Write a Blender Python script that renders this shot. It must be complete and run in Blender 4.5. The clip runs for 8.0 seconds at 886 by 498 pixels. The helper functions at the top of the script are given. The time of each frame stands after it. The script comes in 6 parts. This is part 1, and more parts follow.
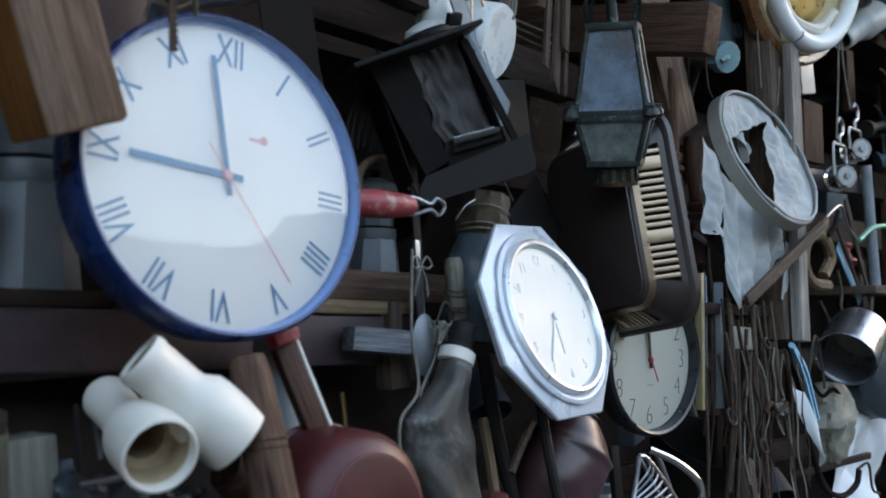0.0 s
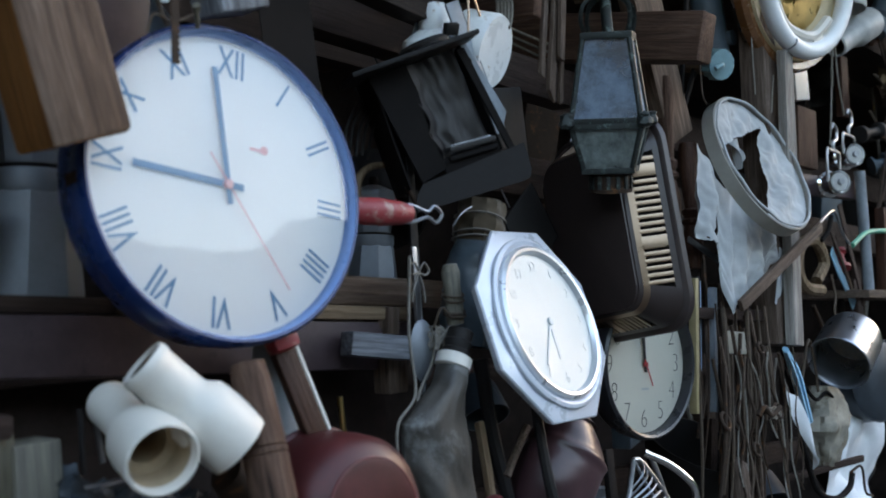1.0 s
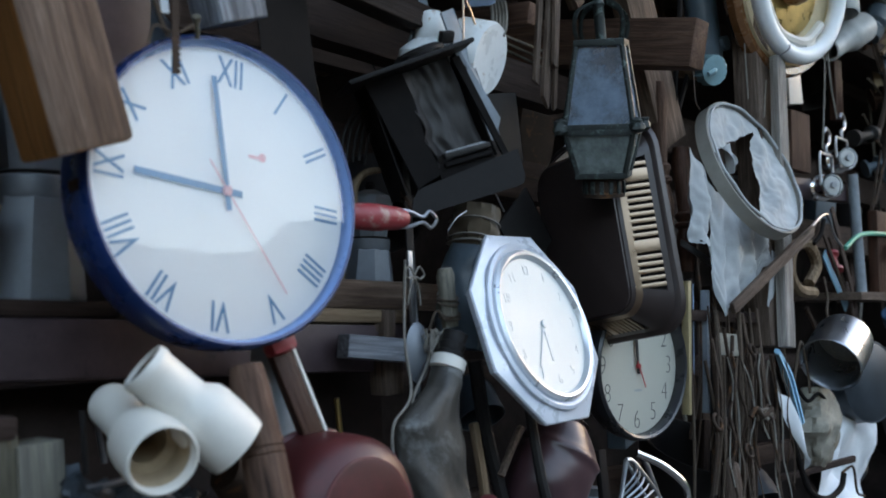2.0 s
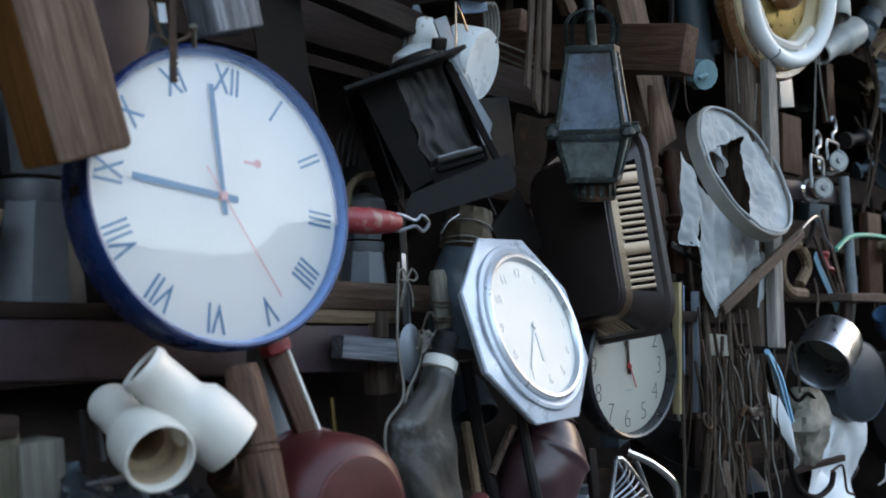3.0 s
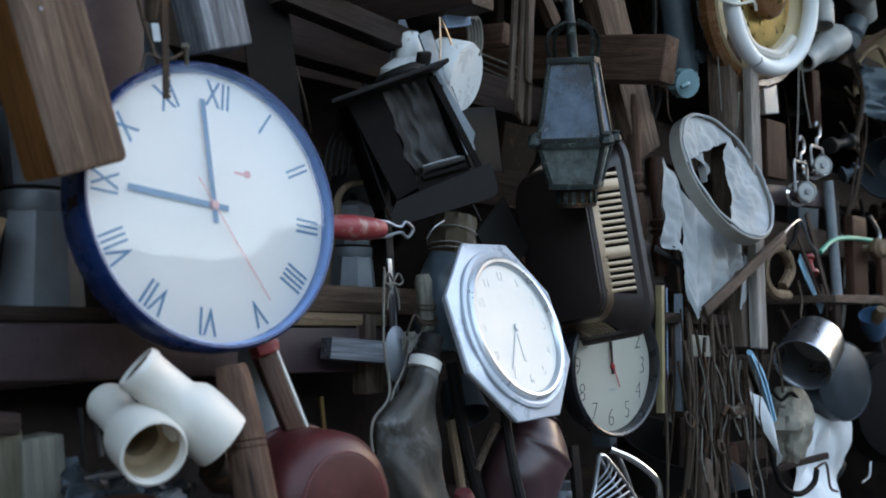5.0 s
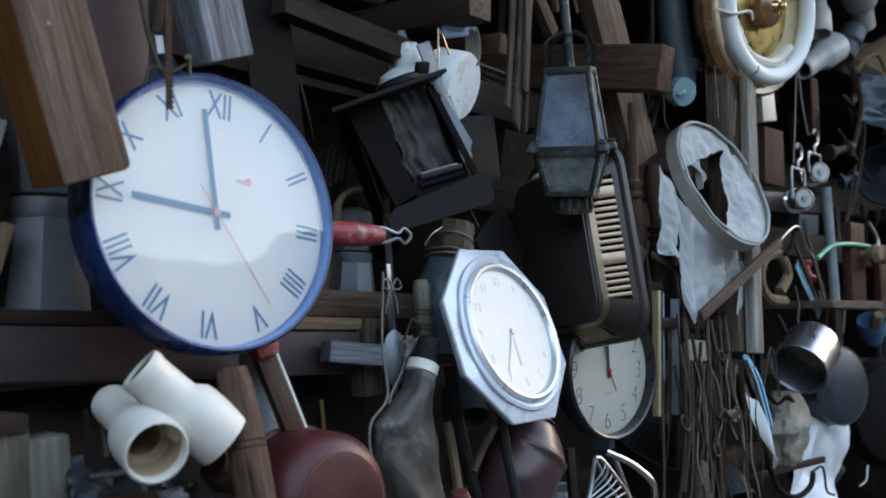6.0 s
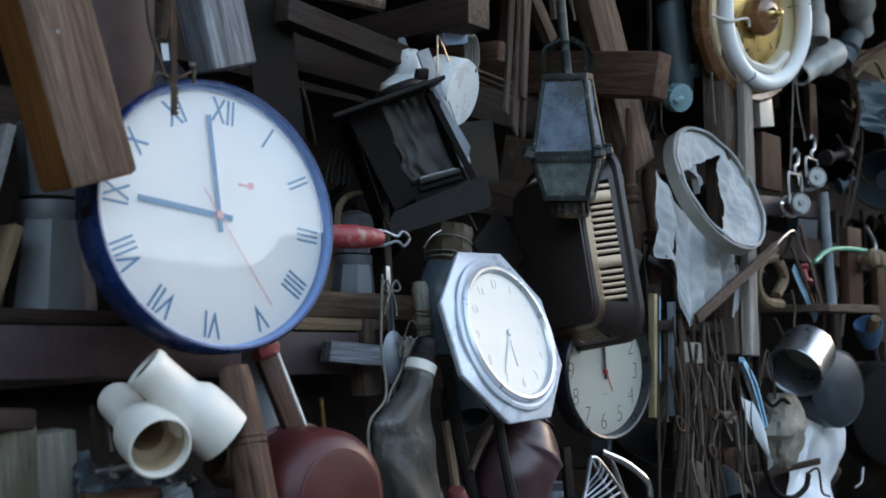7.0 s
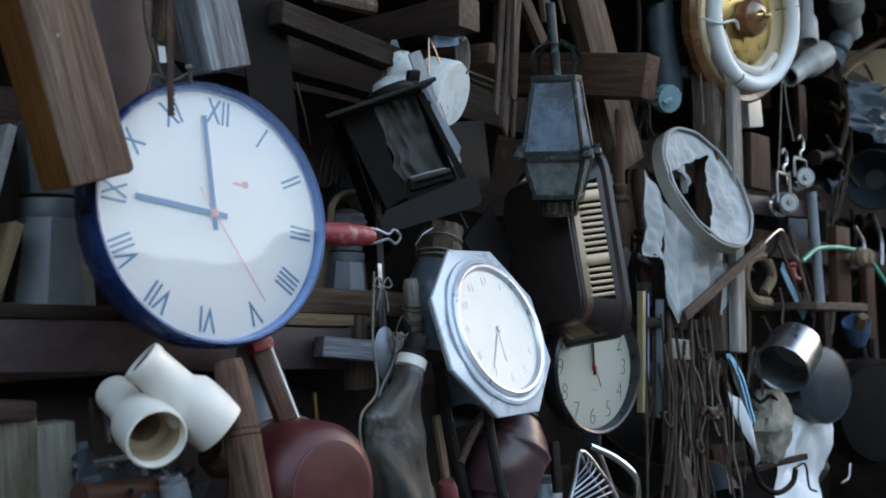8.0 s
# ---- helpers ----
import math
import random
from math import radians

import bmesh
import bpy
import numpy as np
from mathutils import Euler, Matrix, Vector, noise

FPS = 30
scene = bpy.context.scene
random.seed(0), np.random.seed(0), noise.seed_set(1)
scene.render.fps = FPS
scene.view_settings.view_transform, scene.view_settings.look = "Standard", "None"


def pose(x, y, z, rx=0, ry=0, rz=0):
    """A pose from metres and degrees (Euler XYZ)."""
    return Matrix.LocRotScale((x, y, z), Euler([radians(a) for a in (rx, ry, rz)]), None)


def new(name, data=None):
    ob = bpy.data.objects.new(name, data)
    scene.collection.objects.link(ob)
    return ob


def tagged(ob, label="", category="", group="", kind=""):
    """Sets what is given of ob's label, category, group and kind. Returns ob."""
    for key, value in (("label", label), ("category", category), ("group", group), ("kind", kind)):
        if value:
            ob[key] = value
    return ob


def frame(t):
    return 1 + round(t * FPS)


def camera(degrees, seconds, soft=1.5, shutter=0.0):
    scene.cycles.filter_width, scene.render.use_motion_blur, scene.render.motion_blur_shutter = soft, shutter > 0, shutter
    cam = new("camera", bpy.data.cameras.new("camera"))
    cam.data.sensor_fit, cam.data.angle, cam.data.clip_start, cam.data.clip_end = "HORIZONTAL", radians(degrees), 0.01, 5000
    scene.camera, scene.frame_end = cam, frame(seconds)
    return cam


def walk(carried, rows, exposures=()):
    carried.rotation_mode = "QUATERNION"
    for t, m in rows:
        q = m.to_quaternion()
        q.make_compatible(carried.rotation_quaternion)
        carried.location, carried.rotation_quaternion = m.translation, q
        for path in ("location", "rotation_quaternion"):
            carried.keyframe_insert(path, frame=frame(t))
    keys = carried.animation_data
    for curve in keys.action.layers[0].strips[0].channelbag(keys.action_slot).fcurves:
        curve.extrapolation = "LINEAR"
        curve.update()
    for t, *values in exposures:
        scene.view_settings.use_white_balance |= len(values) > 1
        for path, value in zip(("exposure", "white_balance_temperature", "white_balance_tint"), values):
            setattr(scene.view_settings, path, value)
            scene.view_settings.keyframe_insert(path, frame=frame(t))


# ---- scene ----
cam = camera(42.3, 8.0, soft=1.8)
METRES, EYE, TILT, LEAN, TURN = 0.28, 1.6, 4.5, 0.0, -50.0
ROWS = [
    (0.0, 0.0, 0.0, 0.0, 0.0, 0.0, -0.0),
    (0.5, -0.0021, -0.0339, 0.0103, -0.08, 0.06, -0.0),
    (1.0, 0.0037, -0.0803, 0.0223, -0.11, 0.09, -0.04),
    (1.5, 0.0121, -0.1276, 0.0331, -0.12, 0.09, -0.08),
    (3.0, 0.0569, -0.2947, 0.0653, -0.18, -0.01, -0.2),
    (3.5, 0.078, -0.3488, 0.0674, -0.17, -0.02, -0.16),
    (4.0, 0.1048, -0.4109, 0.0692, -0.15, -0.01, -0.1),
    (4.5, 0.1297, -0.4711, 0.0754, -0.09, 0.02, -0.05),
    (6.0, 0.2094, -0.6683, 0.0851, 0.42, 0.34, -0.12),
    (6.5, 0.226, -0.7304, 0.0842, 0.56, 0.43, -0.23),
    (7.0, 0.2466, -0.8014, 0.0853, 0.67, 0.47, -0.35),
    (7.5, 0.2668, -0.8691, 0.0819, 0.66, 0.45, -0.4),
    (8.0, 0.2877, -0.9432, 0.0788, 0.56, 0.41, -0.44),
]
walk(cam, [(t, pose(0, 0, EYE, TILT, LEAN, TURN) @ pose(METRES * x, METRES * y, METRES * z, 90 + pitch, roll, yaw)) for t, x, y, z, yaw, pitch, roll in ROWS],
     exposures=[(0.0, 3.90, 7600, 20), (8.0, 3.90, 7600, 20)])
cam.data.dof.use_dof = True
cam.data.dof.focus_distance = 1.95
cam.data.dof.aperture_fstop = 5.6

# ---- daylight: open sky in front of the stall, the sun low and veiled ----
world = bpy.data.worlds.new("dusk_sky")
scene.world = world
world.use_nodes = True
wn, wl = world.node_tree.nodes, world.node_tree.links
sky = wn.new("ShaderNodeTexSky")
sky.sky_type, sky.sun_disc = "NISHITA", False
SUN_UP, SUN_ROUND = 6.0, 98.0
sky.sun_elevation, sky.sun_rotation = radians(SUN_UP), radians(SUN_ROUND)
sky.air_density, sky.dust_density, sky.ozone_density = 1.0, 1.2, 1.5
wn["Background"].inputs["Strength"].default_value = 0.15
wl.new(sky.outputs["Color"], wn["Background"].inputs["Color"])
sun = new("sun", bpy.data.lights.new("sun", "SUN"))
sun.data.energy, sun.data.angle, sun.data.color = 0.5, radians(10), (1.0, 0.86, 0.7)
sdir = Vector((math.sin(radians(SUN_ROUND)) * math.cos(radians(SUN_UP)), math.cos(radians(SUN_ROUND)) * math.cos(radians(SUN_UP)), math.sin(radians(SUN_UP))))
sun.matrix_basis = Matrix.Translation((0, -4, 5)) @ sdir.to_track_quat("Z", "Y").to_matrix().to_4x4()


# ---- materials ----
def shader(name):
    m = bpy.data.materials.new(name)
    m.use_nodes = True
    n, l = m.node_tree.nodes, m.node_tree.links
    return m, n, l, n["Principled BSDF"]


def coords(n, l, scale):
    """Object coordinates, shifted by each object's random number."""
    tc, info, mp = n.new("ShaderNodeTexCoord"), n.new("ShaderNodeObjectInfo"), n.new("ShaderNodeVectorMath")
    mul = n.new("ShaderNodeMath")
    mul.operation, mul.inputs[1].default_value = "MULTIPLY", 37.0
    l.new(info.outputs["Random"], mul.inputs[0])
    mp.operation = "ADD"
    l.new(tc.outputs["Object"], mp.inputs[0])
    l.new(mul.outputs[0], mp.inputs[1])
    sc = n.new("ShaderNodeVectorMath")
    sc.operation = "MULTIPLY"
    sc.inputs[1].default_value = scale
    l.new(mp.outputs[0], sc.inputs[0])
    return sc.outputs[0], info.outputs["Random"]


def noise_tex(n, l, vec, scale, detail=6, rough=0.6, distort=0.0):
    t = n.new("ShaderNodeTexNoise")
    t.inputs["Scale"].default_value, t.inputs["Detail"].default_value = scale, detail
    t.inputs["Roughness"].default_value, t.inputs["Distortion"].default_value = rough, distort
    l.new(vec, t.inputs["Vector"])
    return t.outputs["Fac"]


def ramp(n, l, fac, stops):
    r = n.new("ShaderNodeValToRGB")
    r.color_ramp.elements[0].position, r.color_ramp.elements[0].color = stops[0][0], (*stops[0][1], 1)
    r.color_ramp.elements[1].position, r.color_ramp.elements[1].color = stops[-1][0], (*stops[-1][1], 1)
    for p, c in stops[1:-1]:
        r.color_ramp.elements.new(p).color = (*c, 1)
    l.new(fac, r.inputs["Fac"])
    return r.outputs["Color"]


def mixc(n, l, fac, a, b, mode="MIX"):
    x = n.new("ShaderNodeMix")
    x.data_type, x.blend_type = "RGBA", mode
    for sock, v in ((x.inputs[0], fac), (x.inputs[6], a), (x.inputs[7], b)):
        if isinstance(v, (int, float)):
            sock.default_value = v
        elif isinstance(v, tuple):
            sock.default_value = (*v, 1)
        else:
            l.new(v, sock)
    return x.outputs[2]


def bump(n, l, height, bsdf, strength, dist=0.002):
    b = n.new("ShaderNodeBump")
    b.inputs["Strength"].default_value, b.inputs["Distance"].default_value = strength, dist
    l.new(height, b.inputs["Height"])
    l.new(b.outputs["Normal"], bsdf.inputs["Normal"])


def wood(name, dark, mid, light, rough=0.75, grain=60.0, vary=0.35, dust=0.0):
    """Weathered wood with its grain along the object's z."""
    m, n, l, b = shader(name)
    v, rnd = coords(n, l, (1.0, 1.0, 0.085))
    f1 = noise_tex(n, l, v, grain, 9, 0.7, 1.3)
    v2, _ = coords(n, l, (1.0, 1.0, 0.03))
    f2 = noise_tex(n, l, v2, grain * 4.5, 4, 0.7)
    v3, _ = coords(n, l, (1.0, 1.0, 0.5))
    f3 = noise_tex(n, l, v3, 9.0, 5, 0.6)
    c = ramp(n, l, f1, [(0.25, dark), (0.5, mid), (0.78, light)])
    c = mixc(n, l, ramp(n, l, f2, [(0.35, (0.55,) * 3), (0.62, (0, 0, 0))]), c, tuple(x * 0.35 for x in dark))
    c = mixc(n, l, ramp(n, l, f3, [(0.35, (0, 0, 0)), (0.75, (vary,) * 3)]), c, dark)
    v4, _ = coords(n, l, (1.0, 1.0, 0.07))
    f4 = noise_tex(n, l, v4, 34.0, 3, 0.5, 1.5)
    c = mixc(n, l, ramp(n, l, f4, [(0.27, (0.85,) * 3), (0.34, (0, 0, 0))]), c, tuple(x * 0.3 for x in dark))
    if dust:
        c = mixc(n, l, ramp(n, l, f3, [(0.4, (dust,) * 3), (0.6, (0, 0, 0))]), c, (0.42, 0.42, 0.44))
    l.new(c, b.inputs["Base Color"])
    b.inputs["Roughness"].default_value = rough
    b.inputs["Specular IOR Level"].default_value = 0.2
    h = mixc(n, l, 0.5, f1, f2)
    bump(n, l, h, b, 0.8, 0.004)
    return m


def coat(name, base, rough=0.5, metal=0.0, vary=0.15, scale=25.0, spot=None, spot_at=0.62, spot_scale=40.0, relief=0.15, clear=0.0, spec=0.5, stretch=(1, 1, 1)):
    """Paint, plastic, enamel, metal or cloth: two scales of change and, if given, spots of another colour."""
    m, n, l, b = shader(name)
    v, rnd = coords(n, l, stretch)
    f1 = noise_tex(n, l, v, scale, 6, 0.6)
    f2 = noise_tex(n, l, v, scale * 7, 4, 0.6)
    c = ramp(n, l, f1, [(0.3, tuple(x * (1 - vary) for x in base)), (0.7, tuple(min(1, x * (1 + 0.5 * vary)) for x in base))])
    c = mixc(n, l, ramp(n, l, f2, [(0.45, (0, 0, 0)), (0.75, (vary,) * 3)]), c, tuple(x * 0.55 for x in base))
    if spot:
        f3 = noise_tex(n, l, v, spot_scale, 8, 0.7, 0.4)
        msk = ramp(n, l, f3, [(spot_at - 0.04, (0, 0, 0)), (spot_at + 0.04, (1, 1, 1))])
        c = mixc(n, l, msk, c, spot)
        if metal:
            l.new(ramp(n, l, f3, [(spot_at - 0.04, (metal,) * 3), (spot_at + 0.04, (0, 0, 0))]), b.inputs["Metallic"])
    l.new(c, b.inputs["Base Color"])
    if not (spot and metal):
        b.inputs["Metallic"].default_value = metal
    l.new(ramp(n, l, f1, [(0.25, (max(0.02, rough - 0.1),) * 3), (0.75, (min(1, rough + 0.12),) * 3)]), b.inputs["Roughness"])
    b.inputs["Specular IOR Level"].default_value = spec
    b.inputs["Coat Weight"].default_value = clear
    b.inputs["Coat Roughness"].default_value = 0.08
    bump(n, l, mixc(n, l, 0.4, f1, f2), b, relief, 0.002)
    return m


def weave(name, base, rough=0.9, thread=900.0, vary=0.2, stain=None):
    m, n, l, b = shader(name)
    v, _ = coords(n, l, (1, 1, 1))
    f1 = noise_tex(n, l, v, 14, 6, 0.6)
    w1, w2 = n.new("ShaderNodeTexWave"), n.new("ShaderNodeTexWave")
    w1.bands_direction, w2.bands_direction = "X", "Z"
    for w in (w1, w2):
        w.inputs["Scale"].default_value = thread / 20
        w.inputs["Distortion"].default_value = 1.5
        l.new(v, w.inputs["Vector"])
    c = ramp(n, l, f1, [(0.3, tuple(x * (1 - vary) for x in base)), (0.7, base)])
    if stain:
        c = mixc(n, l, ramp(n, l, noise_tex(n, l, v, 30, 8, 0.7), [(0.6, (0, 0, 0)), (0.72, (0.8,) * 3)]), c, stain)
    l.new(c, b.inputs["Base Color"])
    b.inputs["Roughness"].default_value, b.inputs["Specular IOR Level"].default_value = rough, 0.15
    b.inputs["Sheen Weight"].default_value = 0.2
    bump(n, l, mixc(n, l, 0.5, w1.outputs["Fac"], w2.outputs["Fac"]), b, 0.15, 0.0005)
    return m


def glass(name, tint=(1, 1, 1), rough=0.0, dirt=0.0, dirt_sky_color=(0.3, 0.3, 0.28), mirror=0.0):
    """A thin clear pane: it lets light straight through and mirrors by its angle."""
    m, n, l, b = shader(name)
    n.remove(b)
    tr, gl, fr, mx = n.new("ShaderNodeBsdfTransparent"), n.new("ShaderNodeBsdfGlossy"), n.new("ShaderNodeFresnel"), n.new("ShaderNodeMixShader")
    tr.inputs["Color"].default_value = (*tint, 1)
    gl.inputs["Roughness"].default_value = rough
    fr.inputs["IOR"].default_value = 1.5
    add = n.new("ShaderNodeMath")
    add.operation, add.use_clamp, add.inputs[1].default_value = "ADD", True, mirror
    l.new(fr.outputs[0], add.inputs[0])
    l.new(add.outputs[0], mx.inputs[0])
    l.new(tr.outputs[0], mx.inputs[1])
    l.new(gl.outputs[0], mx.inputs[2])
    out = mx.outputs[0]
    if dirt:
        v, _ = coords(n, l, (1, 1, 1))
        f = noise_tex(n, l, v, 16, 8, 0.7)
        df, m2 = n.new("ShaderNodeBsdfDiffuse"), n.new("ShaderNodeMixShader")
        df.inputs["Color"].default_value = (*dirt_sky_color, 1)
        l.new(ramp(n, l, f, [(0.36, (dirt * 0.2,) * 3), (0.62, (dirt,) * 3)]), m2.inputs[0])
        l.new(out, m2.inputs[1])
        l.new(df.outputs[0], m2.inputs[2])
        out = m2.outputs[0]
    l.new(out, n["Material Output"].inputs["Surface"])
    return m


WOOD_BROWN = wood("wood_brown", (0.046, 0.027, 0.019), (0.155, 0.098, 0.070), (0.34, 0.245, 0.187), vary=0.75, grain=42)
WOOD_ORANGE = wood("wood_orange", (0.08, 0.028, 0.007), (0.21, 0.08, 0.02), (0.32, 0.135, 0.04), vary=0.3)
WOOD_GREY = wood("wood_grey", (0.07, 0.072, 0.078), (0.20, 0.215, 0.24), (0.48, 0.51, 0.56))
# Dark wood; on the deep rafters its darkness stands in for shade.
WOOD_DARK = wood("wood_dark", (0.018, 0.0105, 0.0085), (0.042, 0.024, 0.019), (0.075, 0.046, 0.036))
WOOD_BEAM = wood("wood_beam", (0.040, 0.018, 0.012), (0.105, 0.056, 0.038), (0.185, 0.108, 0.078))
WOOD_TAN = wood("wood_tan", (0.10, 0.062, 0.035), (0.22, 0.15, 0.095), (0.36, 0.27, 0.18))
WOOD_DRIFT = wood("wood_drift", (0.050, 0.031, 0.023), (0.145, 0.100, 0.077), (0.29, 0.22, 0.18), grain=90, vary=0.6)
WOOD_PALE = wood("wood_pale", (0.05, 0.043, 0.028), (0.12, 0.105, 0.072), (0.22, 0.20, 0.145), dust=0.1)
WOOD_RED = wood("wood_red", (0.03, 0.012, 0.007), (0.065, 0.026, 0.016), (0.11, 0.05, 0.032), rough=0.5)
FLAKY = wood("flaky_paint_wood", (0.020, 0.011, 0.008), (0.040, 0.023, 0.017), (0.072, 0.047, 0.036), dust=0.04)
PLUM = coat("plum_paint", (0.055, 0.034, 0.038), 0.5, vary=0.35, spot=(0.02, 0.016, 0.016), spot_at=0.66, spec=0.35)
BLUE_PLASTIC = coat("blue_plastic", (0.007, 0.030, 0.125), 0.28, vary=0.12, relief=0.03)
FACE_WHITE = coat("face_white", (0.87, 0.87, 0.87), 0.6, vary=0.03, relief=0.02, spot=(0.74, 0.73, 0.66), spot_at=0.66, spot_scale=14)
FACE_SILVER = coat("face_silver", (0.60, 0.62, 0.60), 0.45, vary=0.03, relief=0.02)
FACE_CREAM = coat("face_cream", (0.74, 0.73, 0.66), 0.6, vary=0.05, relief=0.02)
INK_BLUE = coat("ink_blue", (0.10, 0.25, 0.43), 0.5, vary=0.05, relief=0.0)
INK_GREY = coat("ink_grey", (0.555, 0.59, 0.595), 0.5, vary=0.05, relief=0.0)
INK_BLACK = coat("ink_black", (0.03, 0.03, 0.032), 0.5, vary=0.05, relief=0.0)
RED_PLASTIC = coat("red_plastic", (0.62, 0.06, 0.07), 0.4, vary=0.1, relief=0.03)
PINK_INK = coat("pink_ink", (0.80, 0.42, 0.45), 0.5, vary=0.1, relief=0.0)
PVC = coat("pvc", (0.66, 0.62, 0.56), 0.42, vary=0.06, spot=(0.30, 0.26, 0.21), spot_at=0.72, spot_scale=22, relief=0.06)
PVC_INSIDE = coat("pvc_inside", (0.42, 0.31, 0.20), 0.7, vary=0.25)
SILVER = coat("silver_plastic", (0.52, 0.57, 0.64), 0.30, metal=0.15, vary=0.04, relief=0.03, clear=0.3)
CHROME = coat("chrome", (0.75, 0.75, 0.76), 0.12, metal=1.0, vary=0.06, relief=0.03)
STEEL = coat("steel", (0.36, 0.37, 0.39), 0.36, metal=1.0, vary=0.15, relief=0.08, spot=(0.10, 0.06, 0.04), spot_at=0.74)
ALUMINIUM = coat("aluminium", (0.20, 0.22, 0.245), 0.5, metal=0.5, vary=0.15, relief=0.1)
DARK_METAL = coat("dark_metal", (0.0150, 0.0130, 0.0128), 0.6, vary=0.3, relief=0.15, spec=0.2)
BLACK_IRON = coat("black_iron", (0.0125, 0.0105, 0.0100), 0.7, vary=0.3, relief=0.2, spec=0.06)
RUST = coat("rust", (0.040, 0.025, 0.018), 0.8, spec=0.2, vary=0.35, spot=(0.10, 0.045, 0.02), spot_at=0.6, relief=0.4)
GREY_PAINT = coat("grey_metal_paint", (0.21, 0.24, 0.27), 0.5, vary=0.3, spot=(0.16, 0.11, 0.08), spot_at=0.7)
RED_ENAMEL = coat("dark_red_enamel", (0.075, 0.013, 0.013), 0.42, vary=0.4, relief=0.08, spec=0.4, spot=(0.13, 0.04, 0.036), spot_at=0.64, spot_scale=14)
RED_PALE = coat("worn_red_enamel", (0.12, 0.024, 0.026), 0.5, vary=0.3, spot=(0.17, 0.06, 0.056), spot_at=0.66)
RED_WOOD = coat("red_painted_wood", (0.32, 0.035, 0.04), 0.45, vary=0.25, spot=(0.36, 0.20, 0.17), spot_at=0.60, spot_scale=45)
LEATHER = coat("old_rubber", (0.052, 0.045, 0.038), 0.5, vary=0.5, scale=22, spot=(0.105, 0.105, 0.10), spot_at=0.56, spot_scale=13, relief=0.5)
VERDIGRIS = coat("verdigris", (0.025, 0.033, 0.032), 0.55, metal=0.3, vary=0.5, spot=(0.085, 0.12, 0.11), spot_at=0.6, spot_scale=70, relief=0.5)
BROWN_ENAMEL = coat("brown_enamel", (0.042, 0.029, 0.027), 0.36, vary=0.12, relief=0.04)
WARM_METAL = coat("nickel", (0.40, 0.285, 0.205), 0.34, metal=1.0, vary=0.12, relief=0.05, spot=(0.3, 0.2, 0.12), spot_at=0.74)
ENAMEL = coat("white_enamel", (0.72, 0.74, 0.74), 0.3, vary=0.08, spot=(0.30, 0.16, 0.06), spot_at=0.65, spot_scale=34, relief=0.05)
PORCELAIN = coat("porcelain", (0.44, 0.44, 0.43), 0.42, vary=0.25, relief=0.02, clear=0.1)
CREAM = coat("cream_paint", (0.66, 0.55, 0.36), 0.35, vary=0.12, relief=0.04)
TUBE_WHITE = coat("tube_white", (0.74, 0.76, 0.78), 0.42, vary=0.05, relief=0.0)
GILT = coat("gilt_paint", (0.36, 0.28, 0.15), 0.4, vary=0.2, clear=0.3)
BRASS = coat("brass", (0.62, 0.44, 0.18), 0.3, metal=1.0, vary=0.2)
VARNISH = coat("varnished_wood", (0.20, 0.085, 0.035), 0.25, vary=0.25, stretch=(1, 1, 0.3), clear=0.4)
CLOTH = weave("white_cloth", (0.46, 0.475, 0.48), vary=0.35, stain=(0.33, 0.30, 0.25))
CLOTH_BLUE = weave("blue_cloth", (0.22, 0.45, 0.60))
BURLAP = weave("burlap", (0.11, 0.082, 0.055), thread=300)
HOOP_GREY = coat("hoop_fibre", (0.30, 0.28, 0.25), 0.7, vary=0.15)
CORD = coat("cord", (0.20, 0.18, 0.155), 0.9, vary=0.35, scale=120, relief=0.5)
CORD_DARK = coat("dark_cord", (0.075, 0.05, 0.034), 0.9, vary=0.4, scale=120, relief=0.5)
PAPER = coat("paper", (0.72, 0.74, 0.76), 0.8, vary=0.08)
BAG = coat("pale_bag", (0.26, 0.235, 0.19), 0.8, vary=0.4, spot=(0.13, 0.10, 0.07), spot_at=0.60, spot_scale=30, relief=0.4)
CARD = coat("cardboard", (0.24, 0.165, 0.095), 0.85, vary=0.15)
TEAL = coat("teal_plastic", (0.17, 0.30, 0.33), 0.4, vary=0.2)
BLUE_GREY = coat("blue_grey_tin", (0.07, 0.10, 0.125), 0.45, vary=0.25, spot=(0.07, 0.07, 0.07), spot_at=0.66)
TAPE = coat("blue_tape", (0.35, 0.50, 0.72), 0.35, vary=0.1)
GREEN = coat("green_cord", (0.05, 0.35, 0.24), 0.5, vary=0.15)
PAN_BLUE = coat("pan_grey", (0.035, 0.045, 0.055), 0.4, metal=0.3, vary=0.3, relief=0.1)
# Near-black board colour that holds the deep shade of the interior.
SHADE_DARK = coat("shade_dark_board", (0.034, 0.025, 0.023), 0.9, vary=0.5, scale=8, spec=0.05)
EARTH = coat("earth", (0.07, 0.06, 0.05), 0.95, vary=0.4, scale=3)
FOLIAGE = coat("far_foliage", (0.05, 0.05, 0.03), 0.9, vary=0.6, scale=1.2, spec=0.1)
CLOCK_GLASS = glass("clock_glass")
# Blue-grey film on the upper panes: dust with the sky's reflection painted in.
LANTERN_GLASS = glass("lantern_glass", tint=(0.5, 0.52, 0.52), rough=0.08, dirt=0.85, dirt_sky_color=(0.26, 0.35, 0.46), mirror=0.12)
FROSTED = glass("frosted_pane", tint=(0.3, 0.33, 0.34), rough=0.25, dirt=0.95, dirt_sky_color=(0.28, 0.33, 0.32), mirror=0.12)


BLUE_SHEEN = coat("blue_sheen", (0.15, 0.27, 0.52), 0.3, vary=0.1, relief=0.02)


